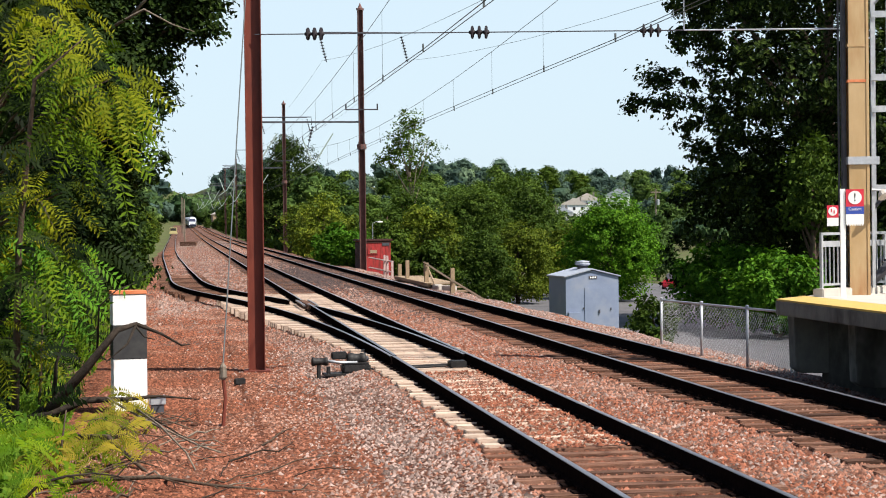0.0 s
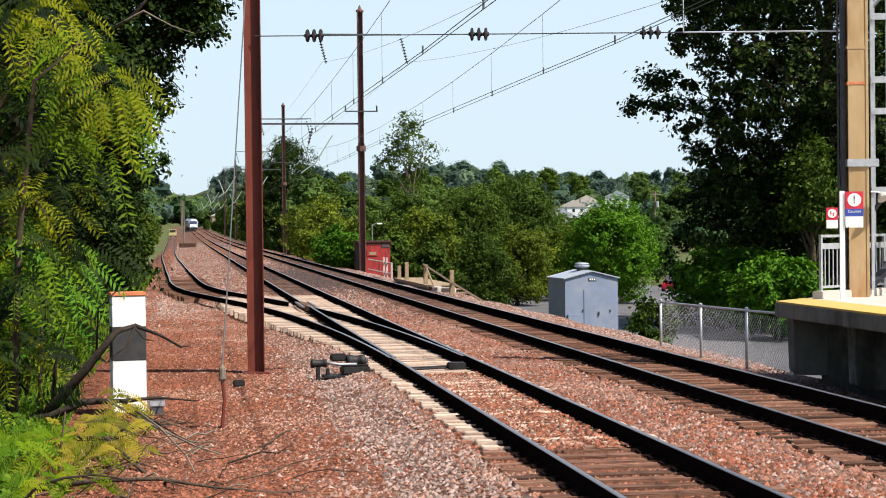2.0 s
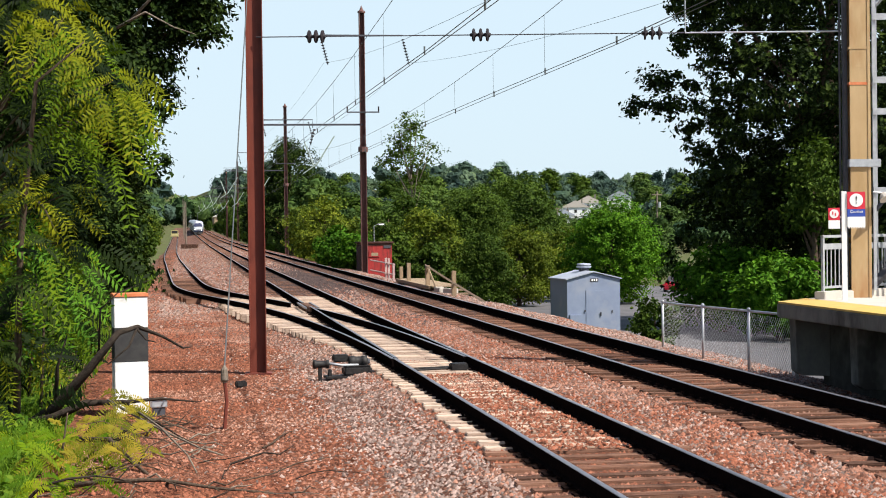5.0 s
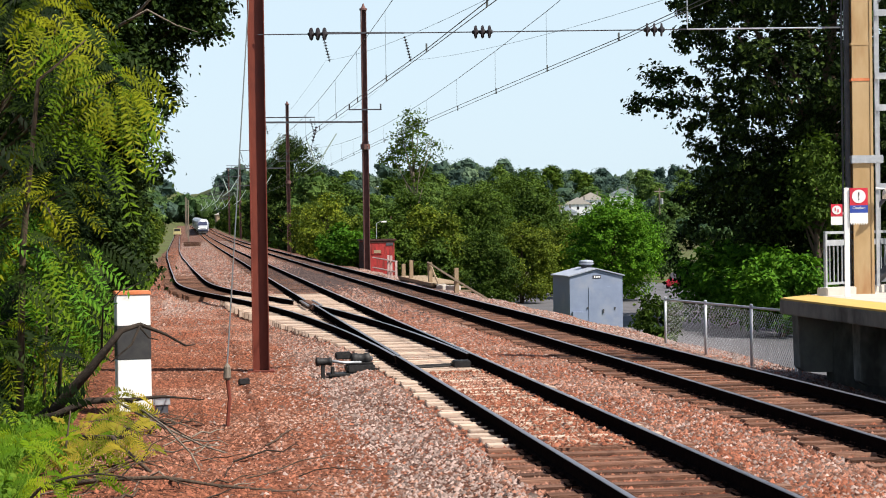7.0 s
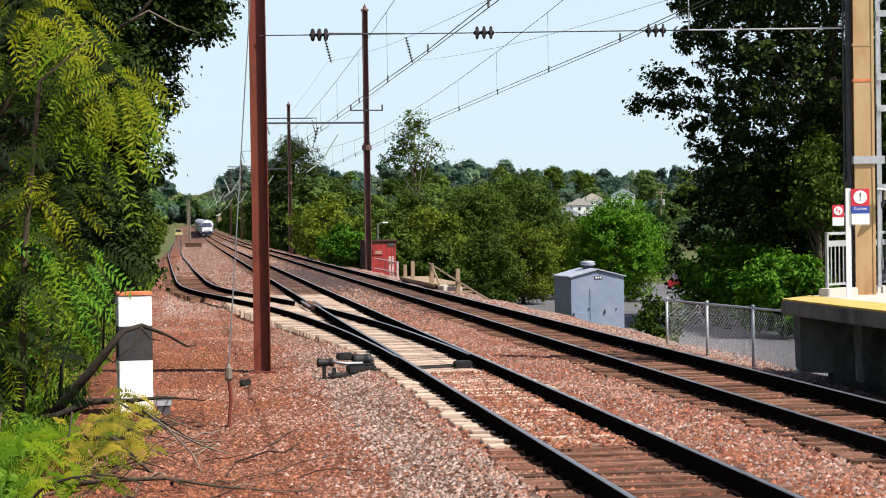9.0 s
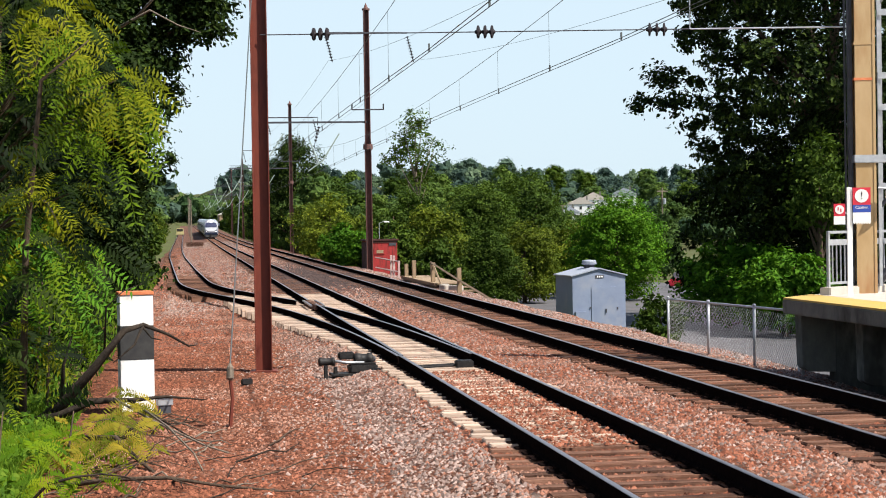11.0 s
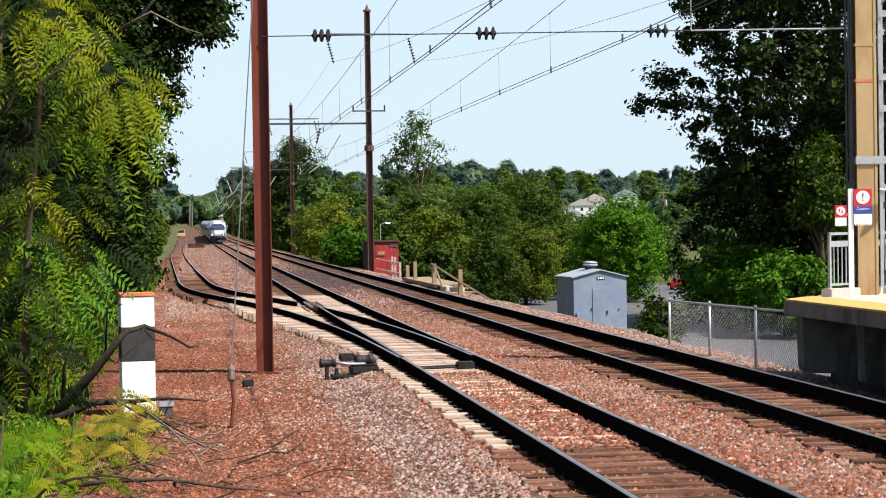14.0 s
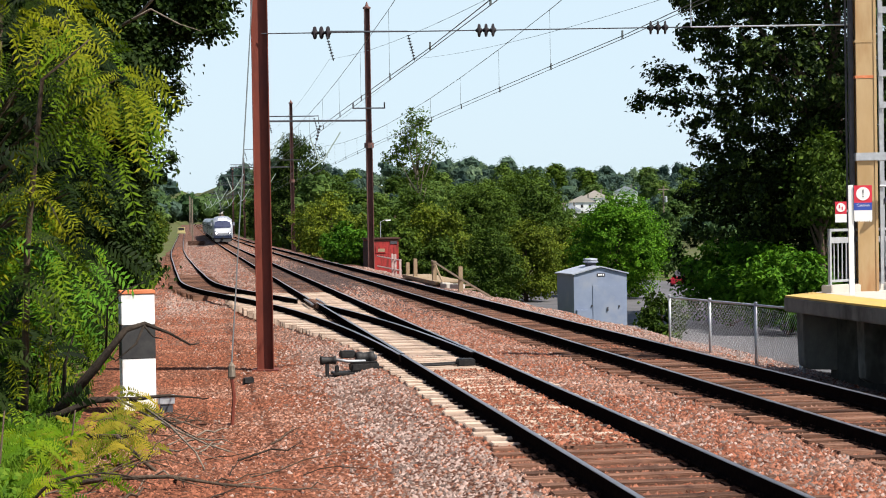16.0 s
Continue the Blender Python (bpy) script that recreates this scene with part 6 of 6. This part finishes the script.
# larger fallen branches arching over the shoots
for i in range(10):
    x, y = rb.uniform(-2.0, -0.5), rb.uniform(9.2, 12.4)
    a, L, hgt = rb.uniform(-0.5, 0.5), rb.uniform(0.7, 1.5), rb.uniform(0.1, 0.45)
    r = rb.uniform(0.009, 0.022)
    line = [(x + math.cos(a) * L * k / 5 + rb.uniform(-0.04, 0.04), y + math.sin(a) * L * k / 10, -0.43 + hgt * math.sin(0.25 + 2.6 * k / 5) + rb.uniform(-0.03, 0.03)) for k in range(6)]
    line[0] = (line[0][0], line[0][1], -0.46)
    ob = thing("fallen_branch", "dry twiggy fallen branch among the green shoots", "dead branch", (0, 0, 0), group="fallen branches")
    mt = rb.choice(("bark", "bark_dark", "bark"))
    solid("stem", Geo().tube([site(*p) for p in line], [r * (1 - 0.15 * k) for k in range(6)], 6), mt, ob, smooth=True)
    for k in (2, 3, 4):
        p = line[k]
        solid("twig", Geo().tube([site(*p), site(p[0] + rb.uniform(0.05, 0.3), p[1] + rb.uniform(-0.1, 0.1), p[2] + rb.uniform(-0.2, 0.2))], [r * 0.5, r * 0.15], 5), mt, ob)

for pts, r, mt in (([(-1.7, 20.2, -0.42), (-1.0, 19.9, -0.3), (-0.3, 19.6, -0.26), (0.3, 19.5, -0.36), (0.95, 19.3, -0.41)], 0.034, "bark"),
                   ([(-1.5, 23.2, -0.2), (-1.0, 22.4, -0.12), (-0.7, 21.6, -0.3), (-0.45, 21.0, -0.42)], 0.04, "bark"),
                   ([(-0.75, 24.8, 0.02), (-0.35, 23.2, -0.08), (0.0, 21.8, -0.28), (0.12, 21.0, -0.42)], 0.018, "bark_pale"),
                   ([(-1.15, 25.4, 0.1), (-0.55, 24.2, -0.12), (0.15, 23.2, -0.36), (0.45, 22.8, -0.42)], 0.02, "bark_pale")):
    ob = thing("fallen_branch", "long fallen branch lying over the litter", "dead branch", group="fallen branches")
    solid("stem", Geo().tube(pts, [r * (1 - 0.16 * k) for k in range(len(pts))], 7), mt, ob, smooth=True)
    for k in range(1, len(pts) - 1):
        a = Vector(pts[k])
        solid("twig", Geo().tube([a, a + Vector((0.22, -0.25, 0.16 - 0.1 * k)), a + Vector((0.42, -0.3, 0.06 - 0.08 * k))], [r * 0.4, r * 0.25, r * 0.1], 5), mt, ob)

# grass along the bank
rng = np.random.default_rng(90)


def grass(name, label, n, x0, x1, y0, y1, h, fn, material="grass"):
    x, y = rng.uniform(x0, x1, n), rng.uniform(y0, y1, n)
    z = fn(x, y)
    a, hh = rng.uniform(0, 6.28, n), h * rng.uniform(0.4, 1.2, n)
    lean = rng.normal(size=(n, 2)) * 0.4 * hh[:, None]
    w = 0.012 + 0.01 * rng.uniform(size=n)
    dx, dy = np.cos(a) * w, np.sin(a) * w
    v = np.stack([np.stack([x - dx, y - dy, z], 1), np.stack([x + dx, y + dy, z], 1), np.stack([x + lean[:, 0], y + lean[:, 1], z + hh], 1)], 1).reshape(-1, 3)
    fast_mesh(name, v, np.arange(3 * n).reshape(n, 3), material, label=label, category="grass", kind="stuff")


grass("bank_grass", "tall fresh green grass on the bank", 30000, -4.0, -1.9, 16.0, 30.0, 0.34, lambda x, y: np.maximum(land(x, y), np.interp(x, BED_X, BED_Z)))
wn = 9000
wx, wy = rng.uniform(-3.4, -1.85, wn), rng.uniform(16, 31, wn)
wz = np.maximum(land(wx, wy), np.interp(wx, BED_X, BED_Z)) + 0.5 * rng.uniform(size=wn) ** 1.5 * (0.5 + 0.5 * np.sin(wx * 5 + wy * 2.3))
wv, wf = leaf_arrays(np.stack([wx, wy, wz], 1), 0.10, rng, 0.5, 0.2, np.array((0.2, -0.8, 0.4)))
fast_mesh("bank_weeds", wv, wf, "grass", label="low leafy green weeds on the bank", category="weeds", kind="stuff")
grass("edge_grass", "thin grass along the wood's edge", 9000, -4.5, -1.9, 30, 125, 0.4, lambda x, y: np.maximum(land(x, y), np.interp(x, BED_X, BED_Z)))


# ---- loose stones and litter ----
def scatter(name, label, n, area, size, material, seed, skip_ties=False, flat=0.7, keep=None):
    """Angular stones on the bed, one mesh."""
    r = np.random.default_rng(seed)
    x0, x1, y0, y1 = area
    x = r.uniform(x0, x1, n)
    y = y0 + (y1 - y0) * r.uniform(size=n) ** 1.6
    if keep is not None:
        ok = keep(x, y, r)
        x, y = x[ok], y[ok]
    n = len(x)
    s = size * r.uniform(0.5, 1.35, n)
    z = bed(x, y) + s * 0.15
    z = np.where((np.abs(x - T1) < 0.62) & (y > 20.4) & (y < 31.5), z + 0.055, z)
    base = np.array([(1, 0, -0.3), (0, 1, -0.3), (-1, 0, -0.3), (0, -1, -0.3), (0.2, 0.15, 1)])
    v = base[None] * (s[:, None, None] * r.uniform(0.55, 1.1, (n, 5, 1)))
    v += r.normal(size=(n, 5, 3)) * (s * 0.16)[:, None, None]
    v[:, :, 2] *= flat
    a = r.uniform(0, 6.28, n)
    c, s_ = np.cos(a)[:, None], np.sin(a)[:, None]
    v = np.stack([v[:, :, 0] * c - v[:, :, 1] * s_, v[:, :, 0] * s_ + v[:, :, 1] * c, v[:, :, 2]], -1)
    v += np.stack([x, y, z], 1)[:, None, :]
    tri = np.array([(0, 1, 4), (1, 2, 4), (2, 3, 4), (3, 0, 4)])
    f = (np.arange(n)[:, None, None] * 5 + tri[None]).reshape(-1, 3)
    fast_mesh(name, v.reshape(-1, 3), f, material, label=label, category="stones", kind="stuff")


def red_zone(x, y, r):
    return off_track(x, y, r) & (r.uniform(size=len(x)) > 0.85 * np.exp(-((x - 2.75) / 0.8) ** 2) * smooth(60, 30, y))


def off_track(x, y, r):
    return (np.abs(x - T1) > 1.25) & (np.abs(x - T2) > 1.25)


def in_track(x, y, r):
    cell = np.abs(((y - 8.0) % 0.5) - 0.25) < 0.15
    near = (np.abs(x - T1) < 1.3) & (y < 70) & (np.abs(np.abs(x - T1) - G) > 0.1)
    cell2 = np.abs(((y - 8.17) % 0.5) - 0.25) < 0.15
    second = (np.abs(x - T2) < 1.3) & (np.abs(np.abs(x - T2) - G) > 0.1)
    cover = (np.abs(x - T1) < 0.62) & (y > 20.4) & (y < 31.5)
    return cover | (near & (cell | (r.uniform(size=len(x)) < 0.12))) | (second & (cell2 | (r.uniform(size=len(x)) < 0.06)))


def grey_zone(x, y, r):
    return off_track(x, y, r) & (r.uniform(size=len(x)) < np.exp(-((x - 2.75) / 0.9) ** 2) * smooth(60, 30, y) + np.where(x > 3.2, 0.36, 0.06))


def dark_zone(x, y, r):
    """Oily ballast round the crossing and along the outer track."""
    spot = 1.2 * np.exp(-((x - 7.2) / 1.3) ** 2 - ((y - 96) / 22) ** 2) + 0.9 * np.exp(-((x - T2) / 1.0) ** 2) * smooth(45, 90, y) + 0.8 * np.exp(-((x - T1) / 1.0) ** 2) * smooth(66, 80, y)
    return r.uniform(size=len(x)) < spot


def clean_zone(x, y, r):
    return off_track(x, y, r) & ~dark_zone(x, y, r)


def pale_zone(x, y, r):
    return r.uniform(size=len(x)) < np.exp(-((x + 0.7) / 1.0) ** 2 - ((y - 68) / 9) ** 2)


scatter("ballast_stones", "reddish brown crushed ballast stones", 140000, (-1.6, 10.9, 14, 75), 0.034, "stones", 100, keep=red_zone)
scatter("grey_ballast_stones", "pale grey crushed ballast stones", 95000, (0.0, 10.9, 14, 62), 0.036, "stones_grey", 101, keep=grey_zone)
scatter("crib_stones", "crushed stones between the ties", 75000, (3.4, 10.2, 14, 70), 0.031, "stones", 102, keep=in_track)
scatter("far_ballast_stones", "reddish crushed stones along the far tracks", 30000, (-2.4, 10.9, 62, 260), 0.062, "stones", 104, keep=clean_zone)
scatter("far_grey_stones", "greyish crushed stones along the far tracks", 34000, (-1.0, 10.9, 62, 330), 0.07, "stones_grey", 107, keep=clean_zone)
scatter("oily_ballast_stones", "dark oily ballast stones round the crossing", 120000, (3.6, 10.4, 48, 190), 0.06, "stones_dark", 105, keep=dark_zone)
scatter("shoulder_stones", "grey and brown stones on the outer shoulder", 30000, (10.2, 12.4, 26, 125), 0.045, "stones_grey", 108)
scatter("shoulder_chips", "reddish stone chips on the outer shoulder", 16000, (10.2, 12.4, 26, 125), 0.04, "stones", 109)
scatter("dusty_stones", "pale dusty stones beside the siding", 14000, (-2.6, 1.2, 48, 90), 0.05, "stones_grey", 106, keep=pale_zone)
scatter("ground_litter", "brown dead leaves and bark chips on the gravel", 48000, (-2.2, 2.3, 16, 44), 0.042, "litter", 103, flat=0.25)


# ---- the train ----
def bogie(owner, y):
    b = solid("bogie", Geo().box((0, y, 0.62), (2.3, 2.9, 0.32)), "black_iron", owner, bevel=0.05)
    for yy in (-1.1, 1.1):
        for x in (-0.75, 0.75):
            solid("wheel", Geo().lathe((x, y + yy, 0.48), (1, 0, 0), [(-0.06, 0.48), (0.07, 0.48)], 18), "black_iron", b)


def hull(sections, cap=True):
    """A body through cross sections (y, half width low, half width top, floor, shoulder, roof)."""
    g, rings = Geo(), []
    for y, a, b, z0, z1, z2 in sections:
        rings += [(-a, y, z0), (-a, y, z1 * 0.72 + z0 * 0.28), (-b, y, z1), (-b * 0.62, y, z2 - 0.08), (0, y, z2), (b * 0.62, y, z2 - 0.08), (b, y, z1), (a, y, z1 * 0.72 + z0 * 0.28), (a, y, z0)]
    n = 9
    faces = [(i * n + k, i * n + (k + 1) % n, (i + 1) * n + (k + 1) % n, (i + 1) * n + k) for i in range(len(sections) - 1) for k in range(n)]
    faces += [tuple(range(n)), tuple(range(len(sections) * n - 1, (len(sections) - 1) * n - 1, -1))]
    return g.add(rings, faces)


M["train_silver"] = surface("silver_train_paint", (0.24, 0.255, 0.29), (0.34, 0.355, 0.39), 1.5, 0.4, 0.3, 0.02, 30)
M["train_dark"] = plain("dark_blue_mask", (0.02, 0.028, 0.055), 0.25)
M["train_white"] = plain("white_nose_paint", (0.62, 0.64, 0.67), 0.35)
M["train_glass"] = plain("dark_window_glass", (0.03, 0.036, 0.075), 0.25)
M["headlamp"] = plain("lit_headlamp", (1.0, 0.97, 0.9), 0.2, glow=9.0)
loco = thing("locomotive", "silver and white electric locomotive with dark windscreen and lit headlamps", "locomotive")
solid("body", hull([(0.0, 1.18, 1.10, 0.95, 2.05, 2.2), (0.18, 1.42, 1.32, 0.85, 2.25, 2.42), (0.95, 1.52, 1.34, 0.85, 3.2, 3.55), (1.7, 1.55, 1.38, 0.85, 3.5, 3.98), (3.0, 1.55, 1.42, 0.85, 3.6, 4.1), (18.0, 1.55, 1.42, 0.85, 3.6, 4.1), (19.6, 1.5, 1.4, 0.85, 3.4, 3.9)]), "train_silver", loco, smooth=False)


def plate_on(name, ring, depth, material, label=""):
    """A thin plate through the corners of ring, its back set in along the line."""
    n = len(ring)
    return solid(name, Geo().add([(x, y + o, z) for o in (0, depth) for x, y, z in ring], [tuple(range(n)), tuple(range(2 * n - 1, n - 1, -1))] + [(k, (k + 1) % n, n + (k + 1) % n, n + k) for k in range(n)]), material, loco, label)


plate_on("windscreen", [(-1.16, 0.06, 2.36), (1.16, 0.06, 2.36), (1.24, 0.14, 2.6), (1.1, 0.56, 3.22), (0.6, 0.64, 3.34), (-0.6, 0.64, 3.34), (-1.1, 0.56, 3.22), (-1.24, 0.14, 2.6)], 0.35, "train_glass", "dark blue slanted windscreen")
solid("windscreen_pillar", Geo().tube([(0, 0.05, 2.38), (0, 0.63, 3.32)], 0.03, 6), "train_dark", loco)
plate_on("nose_panel", [(-1.22, -0.02, 1.95), (-0.7, -0.05, 1.5), (0.7, -0.05, 1.5), (1.22, -0.02, 1.95), (1.1, 0.0, 2.22), (-1.1, 0.0, 2.22)], 0.2, "train_white", "white panel across the nose")
plate_on("nose_stripe", [(-1.25, 0.0, 1.05), (1.25, 0.0, 1.05), (1.25, 0.0, 1.25), (-1.25, 0.0, 1.25)], 0.2, "train_dark", "dark blue stripe across the nose")
plate_on("brow", [(-0.75, 0.62, 3.4), (0.75, 0.62, 3.4), (0.6, 0.9, 3.78), (-0.6, 0.9, 3.78)], 0.5, "train_white", "white panel over the windscreen")
for s in (-1, 1):
    lens = solid("headlamp_housing", Geo().box((s * 0.98, -0.02, 1.5), (0.46, 0.14, 0.24)), "train_dark", loco, bevel=0.03)
    solid("headlamp", Geo().lathe((s * 0.98, -0.09, 1.5), (0, -1, 0), [(0, 0.1), (0.04, 0.085)], 14), "headlamp", lens, "lit headlamp")
    solid("mirror", Geo().box((s * 1.68, 1.0, 2.9), (0.22, 0.1, 0.5)), "train_silver", loco)
    solid("side_window", Geo().box((s * 1.5, 1.9, 2.75), (0.12, 0.7, 0.6)), "train_glass", loco)
    solid("step", Geo().box((s * 1.1, 0.1, 0.55), (0.5, 0.3, 0.5)), "black_iron", loco)
    solid("side_stripe", Geo().box((s * 1.55, 9.5, 1.35), (0.05, 17.0, 0.3)), "train_dark", loco)
    for k in range(5):
        solid("side_grille", Geo().box((s * 1.5, 4.5 + 2.4 * k, 2.7), (0.1, 1.6, 0.8)), "train_dark", loco)
solid("top_lamp", Geo().lathe((0, 0.72, 3.58), (0, -1, 0.2), [(0, 0.2), (0.1, 0.18)], 14), "headlamp", loco, "lit upper headlamp")
solid("buffer_beam", Geo().box((0, 0.1, 0.95), (2.7, 0.5, 0.4)), "train_dark", loco, bevel=0.05)
solid("pilot", Geo().add([(-1.3, 0.0, 0.75), (1.3, 0.0, 0.75), (1.1, -0.25, 0.22), (-1.1, -0.25, 0.22), (-1.3, 0.5, 0.75), (1.3, 0.5, 0.75), (1.1, 0.4, 0.22), (-1.1, 0.4, 0.22)],
                         [(0, 1, 2, 3), (7, 6, 5, 4), (0, 4, 5, 1), (1, 5, 6, 2), (2, 6, 7, 3), (3, 7, 4, 0)]), "black_iron", loco)
solid("coupler", Geo().box((0, -0.35, 0.85), (0.3, 0.7, 0.3)), "black_iron", loco, bevel=0.04)
bogie(loco, 4.2)
bogie(loco, 15.6)
pan = solid("pantograph", Geo().tube([(0, 15.5, 4.1), (0, 14.2, 5.2), (0, 15.4, 6.3)], 0.05, 6), "steel_dark", loco)
solid("collector_bar", Geo().box((0, 15.4, 6.35), (1.7, 0.25, 0.06)), "steel_dark", pan)


def coach():
    ob = thing("passenger_coach", "silver passenger coach with dark window band", "railway coach", group="coaches behind the locomotive")
    solid("body", hull([(0, 1.5, 1.42, 0.95, 3.3, 3.95), (25.8, 1.5, 1.42, 0.95, 3.3, 3.95)]), "train_silver", ob)
    for s in (-1, 1):
        for k in range(11):
            solid("window", Geo().box((s * 1.46, 2.6 + 2.06 * k, 2.45), (0.08, 1.5, 0.62)), "train_glass", ob)
        for y in (1.0, 24.8):
            solid("door", Geo().box((s * 1.49, y, 2.1), (0.05, 0.8, 2.0)), "train_dark", ob)
    solid("diaphragm", Geo().box((0, -0.25, 2.3), (1.3, 0.5, 2.5)), "black_iron", ob)
    bogie(ob, 3.6)
    bogie(ob, 22.2)
    return ob


coaches = [coach()]
for _ in range(5):
    coaches.append(copy_thing(coaches[0], pose(0, 0, 0)))

# place of the locomotive's nose along the line, second by second: it brakes towards the station
RUN = tuple((t, 660 - 27.5 * t + 0.175 * t * t) for t in range(17))
for ob in (loco, *coaches):
    ob.scale = (1.03, 1.0, 1.03)


def on_line(s):
    """Pose of a car whose nose stands at s along the near track."""
    a = Vector((float(swing(s)), s, float(rise(s))))
    b = Vector((float(swing(s + 20)), s + 20, float(rise(s + 20))))
    d = b - a
    return pose(T1 + a.x, s, a.z, math.degrees(math.atan2(d.z, 20)), 0, -math.degrees(math.atan2(d.x, 20)))


def motions():
    walk(loco, [(t, on_line(s)) for t, s in RUN])
    for i, ob in enumerate(coaches):
        walk(ob, [(t, on_line(s + 20.3 + 26.6 * i)) for t, s in RUN])


motions()
